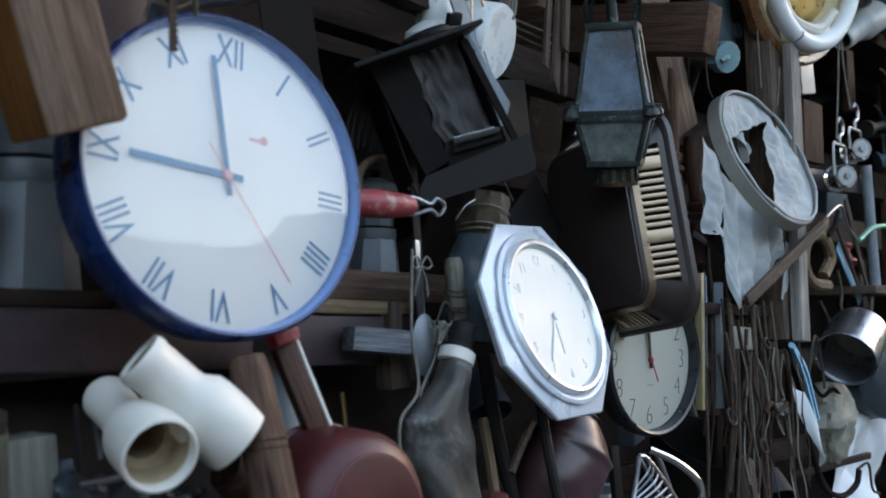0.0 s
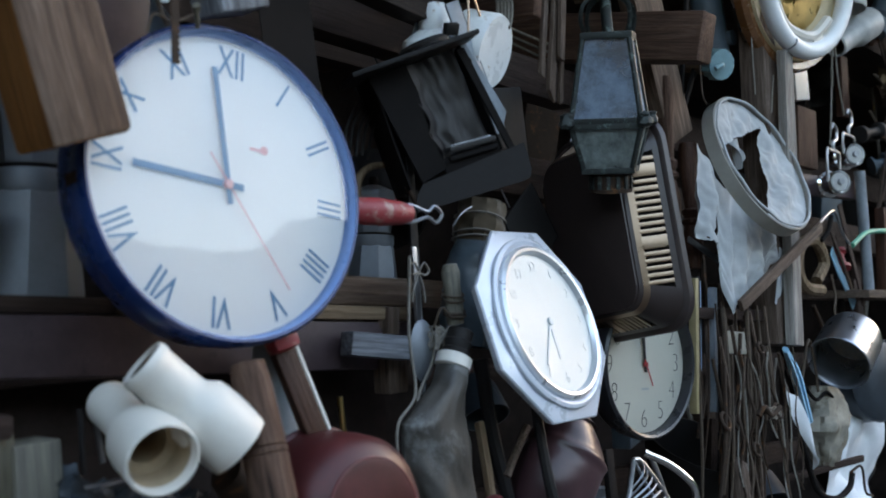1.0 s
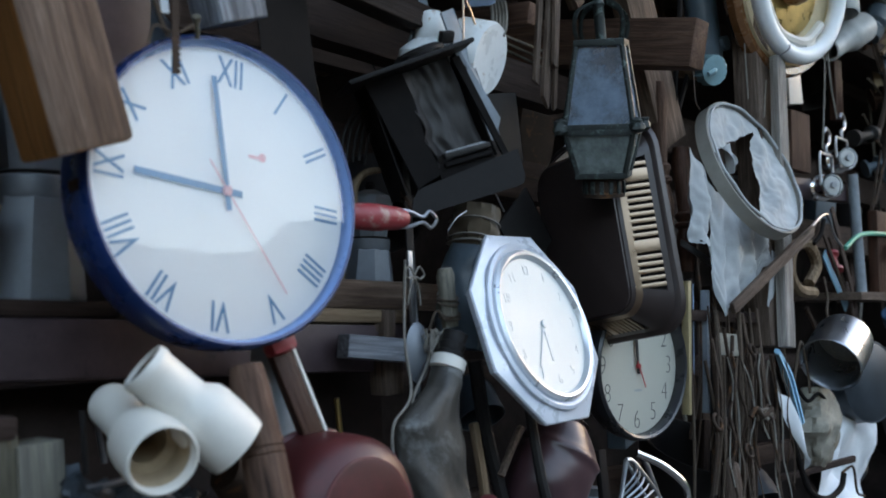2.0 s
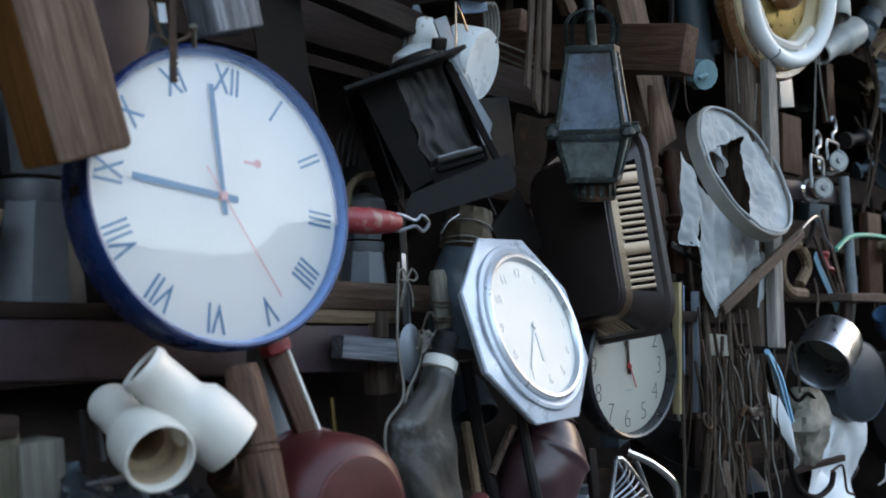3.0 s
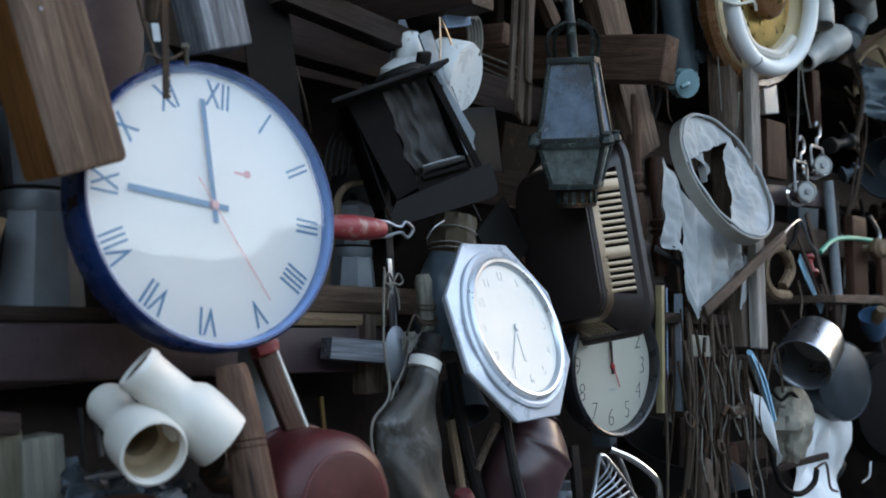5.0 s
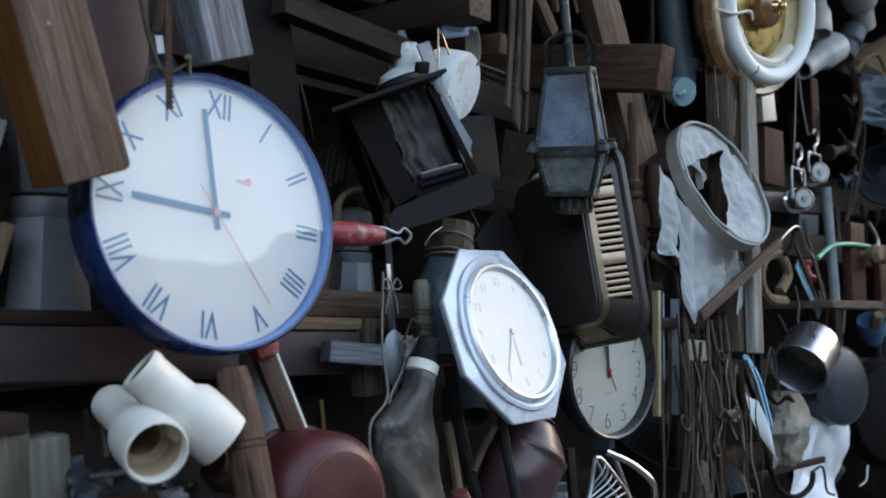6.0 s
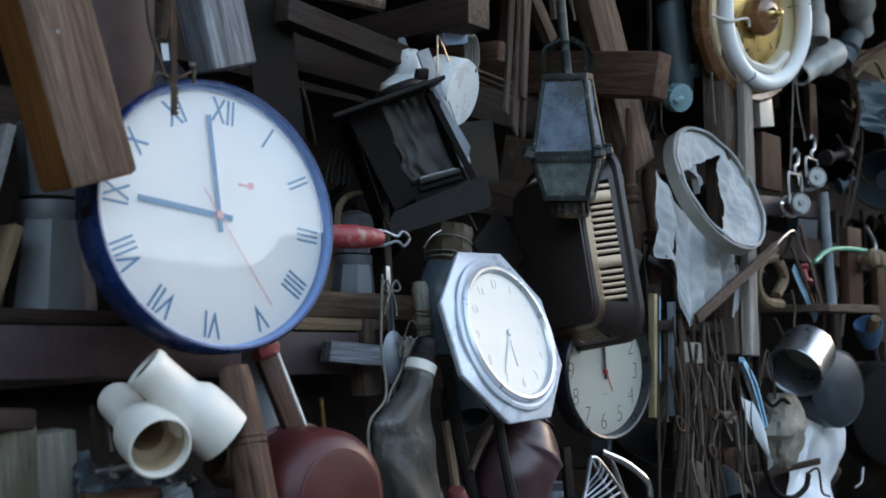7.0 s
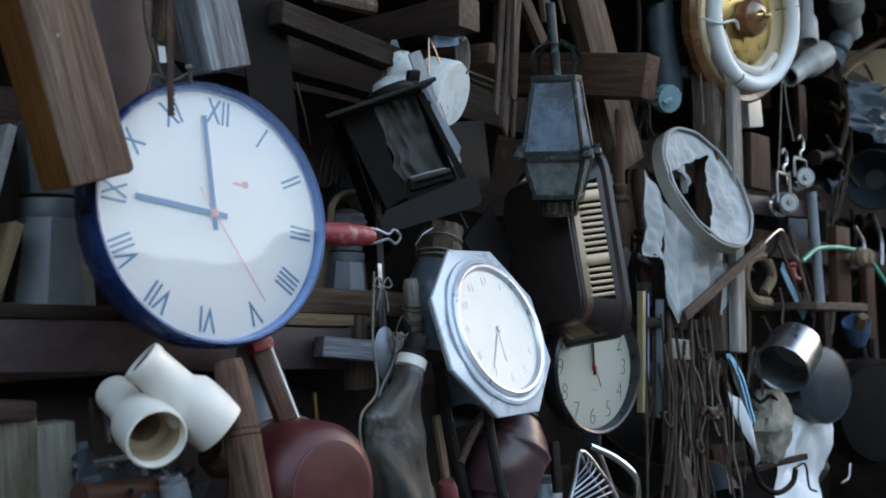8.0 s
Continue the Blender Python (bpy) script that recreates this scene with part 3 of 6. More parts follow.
def lantern(m):
    """A tapering four-sided lantern hung upside down; z up, base of the wide rim at z = 0."""
    t = thing("lantern", m, "old verdigris copper lantern hanging upside down, with dusty glass panes", "lantern")
    for r0, r1, z0, z1 in ((0.0738, 0.0488, 0.004, 0.130), (0.0738, 0.0506, -0.004, -0.071)):
        lo, hi = frustum(r0, r1, z0, z1)
        for k in range(4):
            a, b, c, d = Vector(lo[k]), Vector(lo[(k + 1) % 4]), Vector(hi[(k + 1) % 4]), Vector(hi[k])
            bm = bmesh.new()
            mid = (a + b + c + d) / 4
            f = bm.faces.new([bm.verts.new(mid + (v - mid) * 0.98) for v in (a, b, c, d)])
            bmesh.ops.solidify(bm, geom=[f], thickness=0.0015)
            part("pane", bm, LANTERN_GLASS if z1 > 0 else FROSTED, t, "dusty glass pane, sky reflection painted into the upper ones").visible_shadow = False
            bm = bmesh.new()
            sweep(bm, [a, d], 0.0045, 6)
            part("corner_bar", bm, VERDIGRIS, t)
        for ring in (lo, hi):
            bm = bmesh.new()
            for k in range(4):
                a, b = Vector(ring[k]), Vector(ring[(k + 1) % 4])
                mm, ln = along(a, b, (0, 0, 1))
                box(bm, 0.009, 0.009, ln + 0.008, mm @ pose(0, 0, ln / 2), 0.0015)
            part("frame_ring", bm, VERDIGRIS, t)
    part("gallery", lathe(bmesh.new(), [(0.031, -0.074), (0.033, -0.080), (0.030, -0.081), (0.030, -0.098), (0.033, -0.100), (0.032, -0.106), (0.0, -0.106)], 24), RUST, t, "pierced metal gallery under the lantern")
    for k in range(14):
        a = 2 * math.pi * k / 14
        part("gallery_bar", box(bmesh.new(), 0.006, 0.003, 0.020, pose(0.0325 * math.cos(a), 0.0325 * math.sin(a), -0.090, 0, 0, math.degrees(a) + 90), 0.0006), VERDIGRIS, t)
    part("top_plate", box(bmesh.new(), 0.078, 0.078, 0.007, pose(0, 0, 0.133), 0.002), VERDIGRIS, t)
    up = LANTERN_TILT.inverted()
    part("hanger_tube", lathe(bmesh.new(), [(0.0, 0.0), (0.0085, 0.0), (0.0085, 0.054), (0.011, 0.058), (0.0085, 0.064), (0.0085, 0.130), (0, 0.130)], 14), VERDIGRIS, t, "", pose(0, 0, 0.134) @ up)
    for k in range(4):
        a = radians(45 + 90 * k)
        c, s = math.cos(a), math.sin(a)
        part("strap", sweep(bmesh.new(), [(0.046 * c, 0.046 * s, 0.134), (0.052 * c, 0.052 * s, 0.158), (0.044 * c, 0.044 * s, 0.180), (0.014 * c, 0.014 * s, 0.194)], 0.0055, 6, flat=0.4), VERDIGRIS, t)
    for k in range(4):
        a = radians(45 + 90 * k)
        bm = lathe(bmesh.new(), [(0, -0.011), (0.008, -0.009), (0.012, -0.004), (0.011, 0.002), (0.008, 0.006), (0.009, 0.010), (0.004, 0.013), (0, 0.013)], 12, pose(0.082 * math.cos(a), 0.082 * math.sin(a), 0.004))
        for q in bm.verts:
            q.co += 0.0032 * Vector((noise.noise(q.co * 160), noise.noise(q.co * 160 + Vector((7, 0, 0))), noise.noise(q.co * 160 + Vector((0, 7, 0)))))
        part("corner_rosette", bm, VERDIGRIS, t, "crumpled metal corner rosette")
    return t


LANTERN_TILT = pose(0, 0, 0, 5.6, -10.1, 0)
lantern(Matrix.Translation((1.477, 0.900, 1.937)) @ LANTERN_TILT @ pose(0, 0, 0, 0, 0, 24.8))


def loft(bm, rows, closed=True):
    """Skin between outlines of as many points."""
    rings = [[bm.verts.new(p) for p in row] for row in rows]
    n = len(rings[0])
    for a, b in zip(rings, rings[1:]):
        for i in range(n if closed else n - 1):
            j = (i + 1) % n
            bm.faces.new((a[i], a[j], b[j], b[i]))
    return bm


def heater(m):
    """An old heater: brown front panel facing z, flaring slotted metal sides behind it."""
    t = thing("electric_heater", m, "dark brown enamel electric heater with slotted bright metal sides", "heater")
    w, h, o, d, r = 0.174, 0.255, 0.034, 0.056, 0.034

    def ring(q, inset=0.0, z=None):
        """The outline a share q of the way back along the flare."""
        g = 2 * (o * q - inset)
        return [Vector((x, y, -d * q if z is None else z)) for x, y in rounded(w + g, h + g, r + o * q * 0.6, 8)]
    part("panel", prism(bmesh.new(), rounded(w - 0.004, h - 0.004, r - 0.002, 8), -0.004, 0.004, bevel=0.005), BROWN_ENAMEL, t)
    # Black skin close behind the slats draws the shade inside the slots.
    part("core", loft(bmesh.new(), [ring(0.0, 0.005), ring(1.0, 0.006)]), BLACK_IRON, t, "black core standing in for the shaded inside behind the slots")
    part("front_rail", loft(bmesh.new(), [ring(0.0, 0.003, 0.001), ring(0.0), ring(0.10), ring(0.10, 0.002)]), BROWN_ENAMEL, t)
    part("inner_rail", loft(bmesh.new(), [ring(0.10, 0.002), ring(0.10), ring(0.26), ring(0.26, 0.003)]), WARM_METAL, t, "bright metal edge strip")
    part("outer_rail", loft(bmesh.new(), [ring(0.84, 0.003), ring(0.84), ring(0.985), ring(0.985, 0.003)]), BROWN_ENAMEL, t)
    part("back_rim", loft(bmesh.new(), [ring(0.985, 0.002), ring(1.0, -0.003), ring(1.0, -0.007, -d - 0.003), ring(1.0, -0.008, -d - 0.012), ring(1.0, -0.003, -d - 0.016)]), BROWN_ENAMEL, t)
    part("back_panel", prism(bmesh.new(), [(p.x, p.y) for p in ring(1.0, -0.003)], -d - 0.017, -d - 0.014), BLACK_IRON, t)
    lean = math.degrees(math.atan2(o, d))
    run, mid = 0.60 * math.hypot(o, d), 0.55
    b = -h / 2 + r - 0.004
    for k in range(20):
        wide = 0.019 if k in (5, 14) else 0.014 if k == 19 else 0.0062
        for side in (1, -1):
            part("slat", box(bmesh.new(), 0.003, wide, run, pose(side * (w / 2 + o * mid - 0.0015), b + wide / 2, -d * mid, 0, -side * lean), 0.0005), WARM_METAL, t)
        b += wide + 0.0046
        if b > h / 2 - r:
            break
    a = -w / 2 + r
    k = 0
    while a < w / 2 - r + 0.004:
        wide = 0.012 if k == 4 else 0.0042
        for side in (1, -1):
            part("slat", box(bmesh.new(), wide, 0.003, run, pose(a + wide / 2, side * (h / 2 + o * mid - 0.0015), -d * mid, side * lean), 0.0005), WARM_METAL, t)
        a += wide + 0.0052
        k += 1
    # Corners are bright metal; brown is used to paint them dim, as turned from light.
    for c in range(4):
        lo, hi = ring(0.24)[9 * c:9 * c + 9], ring(0.86)[9 * c:9 * c + 9]
        part("corner_plate", loft(bmesh.new(), [lo, hi], False), BROWN_ENAMEL, t)
    return t


FACE_X = Matrix(((0, 0, -1, 0), (-1, 0, 0, 0), (0, 1, 0, 0), (0, 0, 0, 1)))
heater(Matrix.Translation((1.552, 0.990, 1.790)) @ FACE_X @ pose(0, 0, 0, 3.3, -15.2, 7.7) @ Matrix.Scale(1.045, 4) @ pose(0, -0.013, 0))


def stove(m):
    """A black tin stove box hung askew: open front facing z, y up."""
    t = thing("tin_stove", m, "black sheet-metal stove box hung askew with its door off", "stove")
    d = 0.095
    part("side_panel", box(bmesh.new(), 0.003, 0.165, d, pose(-0.088, -0.004, -d / 2 - 0.01, 0, 0, -3), 0.001), BLACK_IRON, t)
    part("side_panel", box(bmesh.new(), 0.003, 0.150, d, pose(0.046, -0.006, -d / 2 - 0.01), 0.001), BLACK_IRON, t)
    part("back_panel", box(bmesh.new(), 0.136, 0.165, 0.003, pose(-0.020, -0.004, -d - 0.01), 0.001), BLACK_IRON, t)
    part("front_panel", prism(bmesh.new(), [(-0.090, 0.072), (-0.036, 0.068), (-0.034, 0.030), (-0.040, -0.020), (-0.038, -0.078), (-0.076, -0.084)], -0.008, -0.004), BLACK_IRON, t)
    part("lower_panel", box(bmesh.new(), 0.082, 0.024, 0.003, pose(0.000, -0.078, -0.006, 0, 0, -3), 0.001), BLACK_IRON, t)
    part("top_plate", box(bmesh.new(), 0.180, 0.0065, 0.100, pose(-0.028, 0.074, -0.010, 2.1, 0, -1), 0.002), DARK_METAL, t, "thin sheet-metal top plate")
    part("flue_collar", lathe(bmesh.new(), [(0.036, 0), (0.037, 0.005), (0.032, 0.010), (0.0, 0.010)], 32, pose(0.004, 0.082, -0.030, -90)), DARK_METAL, t, "dark collar under the lamp holder")
    part("door_flap", prism(bmesh.new(), [(-0.104, -0.118), (-0.096, -0.098), (-0.082, -0.086), (0.067, -0.085), (0.063, -0.122), (0.057, -0.131), (0.046, -0.132)], 0.016, 0.019, pose(0, 0, 0)), DARK_METAL, t, "dark sheet-metal flap hanging under the opening")

    def wave(u, v):
        x = (u - 0.5) * 0.076 + 0.003 * math.sin(17 * v) * (1 - u) + 0.004 * noise.noise((v * 9, 0, 2)) * (1 - u)
        return Vector((x, (v - 0.5) * 0.138, -0.022 + 0.018 * (1 - min(1, u * 5)) + 0.0018 * math.sin(u * 15 + 1.2 * math.sin(v * 5)) + 0.003 * noise.noise((u * 9, v * 5, 1))))
    part("crumpled_lining", sheet(bmesh.new(), wave, 26, 34, 0.001), TIN_DARK, t, "crumpled grey metal lining")
    part("grate", box(bmesh.new(), 0.066, 0.007, 0.020, pose(0.006, -0.060, -0.004, 10, 0, -6), 0.002), TIN_DARK, t)
    for k in range(13):
        part("grate_tooth", box(bmesh.new(), 0.0022, 0.003, 0.006, pose(-0.022 + 0.0044 * k, -0.0535 - 0.0005 * k, 0.002), 0.0004), STEEL, t)
    part("grate_foot", box(bmesh.new(), 0.070, 0.006, 0.010, pose(0.004, -0.072, -0.002, 0, 0, -5), 0.001), BLACK_IRON, t)
    part("front_bar", prism(bmesh.new(), [(0.034, 0.062), (0.045, 0.062), (0.059, -0.102), (0.051, -0.104)], 0.000, 0.006), BLACK_IRON, t, "black bar along the opening")
    fl = part("edge_flange", prism(bmesh.new(), [(0.046, 0.078), (0.058, 0.072), (0.075, -0.036), (0.060, -0.056), (0.050, -0.050)], -0.0215, -0.020), GREY_PAINT, t, "pale metal flange with a serrated edge")
    part("rivet", lathe(bmesh.new(), [(0, 0.004), (0.005, 0.002), (0.006, 0)], 12, pose(0.052, 0.046, -0.0205)), DARK_METAL, fl)
    for k in range(9):
        part("serration", box(bmesh.new(), 0.0022, 0.0045, 0.002, pose(0.0555 + 0.0006 * k, 0.022 - 0.008 * k, -0.019), 0.0004), PORCELAIN, fl)
    return t


TIN_DARK = coat("dull_tin", (0.034, 0.030, 0.029), 0.5, metal=0.2, vary=0.4, relief=0.3, scale=40, stretch=(1, 0.25, 1))
stove(Matrix.Translation((1.136, 0.935, 1.918)) @ pose(0, 0, 0, 90, 0, -36.2) @ pose(0, 0, 0, 0, 0, 23.4))


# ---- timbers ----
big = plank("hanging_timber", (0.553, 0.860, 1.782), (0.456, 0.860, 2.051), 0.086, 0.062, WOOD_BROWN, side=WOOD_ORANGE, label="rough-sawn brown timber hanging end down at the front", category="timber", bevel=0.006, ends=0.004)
part("nail", lathe(bmesh.new(), [(0, 0), (0.002, 0.0), (0.002, 0.0015), (0, 0.002)], 10), GREY_PAINT, big, "small bright nail head", pose(-0.010, 0, 0.160, 90))
plank("hanging_timber", (0.746, 0.885, 1.946), (0.688, 0.885, 2.127), 0.066, 0.05, WOOD_GREY, "weathered grey timber hanging end down", "timber", bevel=0.004, ends=0.003)
plank("upright_board", (0.658, 1.000, 1.891), (0.654, 1.000, 2.145), 0.10, 0.02, PLUM, "dull plum-painted upright board behind the clock", "board")
plank("shelf_beam", (-0.60, 1.02, 1.5985), (1.150, 1.02, 1.5985), 0.063, 0.05, PLUM, "plum-painted shelf beam", "shelf", bevel=0.004)
plank("shelf_board", (0.70, 1.015, 1.641), (1.150, 1.015, 1.641), 0.018, 0.30, WOOD_TAN, "raw wooden shelf board on the plum beam", "shelf")
plank("shelf_board", (-0.60, 1.03, 1.641), (0.695, 1.03, 1.641), 0.018, 0.30, WOOD_DARK, "dark wooden shelf board on the plum beam", "shelf")
plank("crate_plank", (0.92, 1.06, 1.672), (1.30, 1.06, 1.672), 0.040, 0.012, WOOD_BROWN, "low brown crate side lying on the shelf", "crate")
plank("cross_beam", (1.712, 2.30, 2.352), (1.712, 0.865, 2.118), 0.086, 0.050, WOOD_BEAM, "dark brown beam jutting out, with a paler sawn end", "beam", face=(-1, 0, 0), bevel=0.005, ends=0.003)
plank("brace", (1.883, 0.992, 1.980), (1.643, 0.992, 2.451), 0.098, 0.035, WOOD_BROWN, "slanting brown wooden brace behind the cross beam", "brace", bevel=0.004, ends=0.003)
plank("post", (2.185, 0.925, 1.598), (2.236, 0.985, 2.766), 0.095, 0.055, WOOD_DRIFT, "old brown wooden post with a pale worn edge", "post", bevel=0.005, ends=0.003)


# ---- white drain pipes and red pans ----
def drain_pipe(p_back, p_mouth, r, label, flare=0.35, wide=1.36):
    m, length = along(p_mouth, p_back, (0, 0, -1))
    t = thing("drain_pipe", m, label, "pipe", "white drain pipes")
    s, ln = r * wide, length
    part("socket", lathe(bmesh.new(), [(s * 0.86, ln * flare), (s * 0.89, 0.004), (s * 0.93, 0.0), (s, 0.001), (s * 1.02, 0.004), (s * 1.02, ln * flare), (s * 0.99, ln * flare + 0.01), (r * 1.02, ln * flare + 0.022), (r, ln * flare + 0.03), (r, ln - 0.012), (r * 1.05, ln - 0.010), (r * 1.05, ln - 0.004), (r * 0.98, ln), (r * 0.88, ln), (r * 0.86, ln - 0.02)], 40), PVC, t)
    part("end_dirt", lathe(bmesh.new(), [(r * 0.85, ln - 0.004), (r * 0.6, ln - 0.009), (0, ln - 0.012)], 24), RUST, t, "brown dirt plugging the narrow end")
    part("inside", lathe(bmesh.new(), [(s * 0.875, 0.012), (s * 0.85, ln * flare - 0.004), (r * 0.9, ln * flare), (r * 0.85, ln * 0.8), (0, ln * 0.8)], 32), PVC_INSIDE, t, "dirty brown inside of the pipe")
    return t


drain_pipe((0.660, 0.990, 1.542), (0.625, 0.850, 1.496), 0.0230, "white plastic drain pipe with a dirty open socket end", 0.30, 1.54)
drain_pipe((0.627, 0.890, 1.584), (0.714, 0.850, 1.504), 0.0258, "white plastic drain pipe with wide socket, hung crosswise", 0.36)


def saucepan(m):
    """An enamel saucepan, its bottom facing z."""
    t = thing("saucepan", m, "dark red enamel saucepan hung by its handle, bottom outwards", "saucepan")
    part("bowl", lathe(bmesh.new(), [(0, 0.0), (0.056, 0.0), (0.061, -0.001), (0.064, -0.003), (0.074, -0.008), (0.084, -0.020), (0.087, -0.040), (0.090, -0.085), (0.094, -0.088), (0.094, -0.092), (0.088, -0.091), (0.083, -0.040), (0.078, -0.018), (0.0, -0.010)], 56), RED_ENAMEL, t)
    part("base_disc", lathe(bmesh.new(), [(0, 0.0012), (0.055, 0.0012), (0.0605, 0.0002), (0.0605, -0.002)], 56), RED_ENAMEL, t, "scuffed red pan bottom")
    part("base_edge", sweep(bmesh.new(), [(0.0612 * math.cos(a), 0.0612 * math.sin(a), -0.0006) for a in (k * math.pi / 32 for k in range(64))], 0.0016, 6, closed=True), RED_PALE, t, "worn paler edge of the pan bottom")
    return t


pan = saucepan(pose(0.850, 0.800, 1.424, 90 - 3.4, 0, -4.5))
o = Vector(pan.matrix_basis.translation)
hm, hl = along((0.848, 0.885, 1.503), (0.821, 0.915, 1.601), (1, -0.35, 0))
grip = part("pan_grip", plank_mesh(0.018, 0.026, hl, 0.005, 0), WOOD_RED, pan, "dark red pan handle", pan.matrix_basis.inverted() @ hm)
part("grip_edge", plank_mesh(0.008, 0.004, hl * 0.98, 0.0012, 0), PVC, grip, "pale plastic edge strip", pose(0.0, -0.0165, 0))
# Solid black block paints the shade inside the handle's slot.
part("grip_slot", box(bmesh.new(), 0.006, 0.006, 0.036, pose(0, 0, 0), 0.002), BLACK_IRON, grip, "black block drawn as the dark of a hanging slot", pose(0, -0.0180, hl * 0.45))
part("grip_end", box(bmesh.new(), 0.030, 0.032, 0.028, pose(0, 0, 0), 0.008), RED_WOOD, grip, "bright red end of the handle", pose(-0.008, 0, hl + 0.004))


DULL_PAPER = coat("dull_paper", (0.22, 0.22, 0.22), 0.85, vary=0.4)
# ---- upper left: saw, strip, cords ----
def saw_blade(name, p0, p1, w, material, label, teeth, size, side=1):
    m, ln = along(p0, p1)
    out = [(-side * w / 2, 0.0), (-side * w / 2, ln)]
    out.append((side * w / 2, ln))
    for i in range(teeth):
        z = ln * (1 - (i + 0.5) / teeth)
        out += [(side * (w / 2 + size), z), (side * w / 2, ln * (1 - (i + 1) / teeth))]
    bm = bmesh.new()
    turn = Matrix(((1, 0, 0, 0), (0, 0, 1, 0), (0, 1, 0, 0), (0, 0, 0, 1)))
    prism(bm, out, -0.0008, 0.0008, turn)
    return solo(name, bm, material, m, label, "saw")


saw_blade("hacksaw_blade", (0.644, 0.870, 1.868), (0.633, 0.870, 2.086), 0.0070, RUST, "rusty hacksaw blade hanging in front of the clock", 38, 0.0035)
saw_blade("hand_saw", (0.951, 1.020, 1.833), (0.879, 1.020, 2.217), 0.085, BLACK_IRON, "blackened hand saw hanging teeth outwards", 70, 0.003)
rod("cord", [(0.620, 0.900, 2.048), (0.627, 0.900, 1.981), (0.646, 0.900, 1.931), (0.653, 0.895, 1.911)], 0.0025, CORD_DARK, "thin brown cord holding the clock", "cord")
rod("cord", [(0.684, 0.895, 1.930), (0.668, 0.893, 1.920), (0.654, 0.892, 1.916), (0.635, 0.893, 1.919), (0.628, 0.893, 1.900)], 0.0016, CORD_DARK, "knotted brown string on the clock's nail", "cord")
turned("screw", (0.697, 0.905, 1.921), (0.683, 0.890, 1.938), [(0, 0), (0.003, 0), (0.0022, 0.1), (0.003, 0.2), (0.0022, 0.3), (0.003, 0.4), (0.0022, 0.5), (0.003, 0.7), (0.0045, 0.85), (0.0045, 1), (0, 1)], WOOD_PALE, "pale wooden peg above the clock", "peg", 10)
plank("paper_tag", (0.675, 0.930, 1.947), (0.671, 0.930, 1.967), 0.010, 0.001, PAPER, "scrap of white paper hanging on a string", "paper", bevel=0, wear=0)


# ---- the shelf ----
def moka_pot(base, r, h, label):
    """An eight-sided aluminium coffee pot standing on base."""
    t = thing("moka_pot", base, label, "coffee pot", "moka pots")
    part("boiler", lathe(bmesh.new(), [(0, 0), (r, 0), (r * 1.01, 0.004), (r * 0.80, h * 0.46), (r * 0.74, h * 0.47)], 8, pose(0, 0, 0, 0, 0, 12)), ALUMINIUM, t)
    part("collar", lathe(bmesh.new(), [(r * 0.74, h * 0.46), (r * 0.78, h * 0.48), (r * 0.78, h * 0.56), (r * 0.70, h * 0.58)], 28), ALUMINIUM, t)
    part("seal", lathe(bmesh.new(), [(r * 0.72, h * 0.565), (r * 0.76, h * 0.57), (r * 0.76, h * 0.582), (r * 0.70, h * 0.59)], 28), BLACK_IRON, t, "black rubber seal")
    part("jug", lathe(bmesh.new(), [(r * 0.66, h * 0.58), (r * 0.70, h * 0.62), (r * 0.90, h * 0.94), (r * 0.92, h * 0.96), (r * 0.80, h * 0.955)], 8, pose(0, 0, 0, 0, 0, 12)), ALUMINIUM, t)
    lid = part("lid", lathe(bmesh.new(), [(r * 0.90, h * 0.96), (r * 0.86, h * 0.985), (r * 0.25, h * 1.05), (0, h * 1.05)], 8, pose(0, 0, 0, 0, 0, 12)), ALUMINIUM, t)
    part("lid_knob", lathe(bmesh.new(), [(r * 0.12, h * 1.05), (r * 0.2, h * 1.09), (r * 0.16, h * 1.13), (0, h * 1.14)], 14), BLACK_IRON, lid, "black lid knob")
    part("grip", sweep(bmesh.new(), [(r * 0.85, 0, h * 0.92), (r * 1.5, 0, h * 0.90), (r * 1.6, 0, h * 0.70), (r * 1.5, 0, h * 0.5)], r * 0.16, 8), BLACK_IRON, t, "black plastic grip", pose(0, 0, 0, 0, 0, 150))
    return t


moka_pot((0.640, 1.11, 1.650), 0.056, 0.24, "dull aluminium moka pot standing on the shelf")
moka_pot((1.163, 1.100, 1.668), 0.038, 0.150, "small aluminium moka pot standing on the shelf")
for k, (x, h, tilt, mt) in enumerate(((0.470, 0.26, 4, DULL_PAPER), (0.486, 0.24, 6, BAG), (0.503, 0.22, 8, DULL_PAPER), (0.522, 0.105, 10, CARD), (0.540, 0.10, 16, CARD), (0.452, 0.30, 2, DULL_PAPER), (0.432, 0.28, 3, CARD))):
    bm = box(bmesh.new(), 0.013, 0.16, h, pose(0, 0, h / 2), 0.002)
    for v in bm.verts:
        v.co.x += 0.004 * noise.noise((v.co.y * 20, v.co.z * 12, k)) + 0.02 * (v.co.z / h) ** 2 * (k % 3 - 1)
    solo("magazine", bm, mt, pose(x, 1.14, 1.652, 0, tilt, 0), "worn papers and card stood on the shelf", "papers", "papers on the shelf")
turned("brown_jug", (1.154, 1.160, 1.665), (1.164, 1.160, 1.774), [(0, 0), (0.022, 0), (0.030, 0.2), (0.033, 0.45), (0.027, 0.7), (0.015, 0.85), (0.017, 1), (0.012, 1), (0, 0.5)], CARD, "small brown clay jug on the shelf", "jug")
rod("bent_horn", [(1.087, 1.060, 1.789), (1.090, 1.060, 1.821), (1.111, 1.060, 1.841), (1.142, 1.060, 1.849)], 0.007, WOOD_TAN, "curved pale horn handle on the shelf", "handle", taper=0.6)
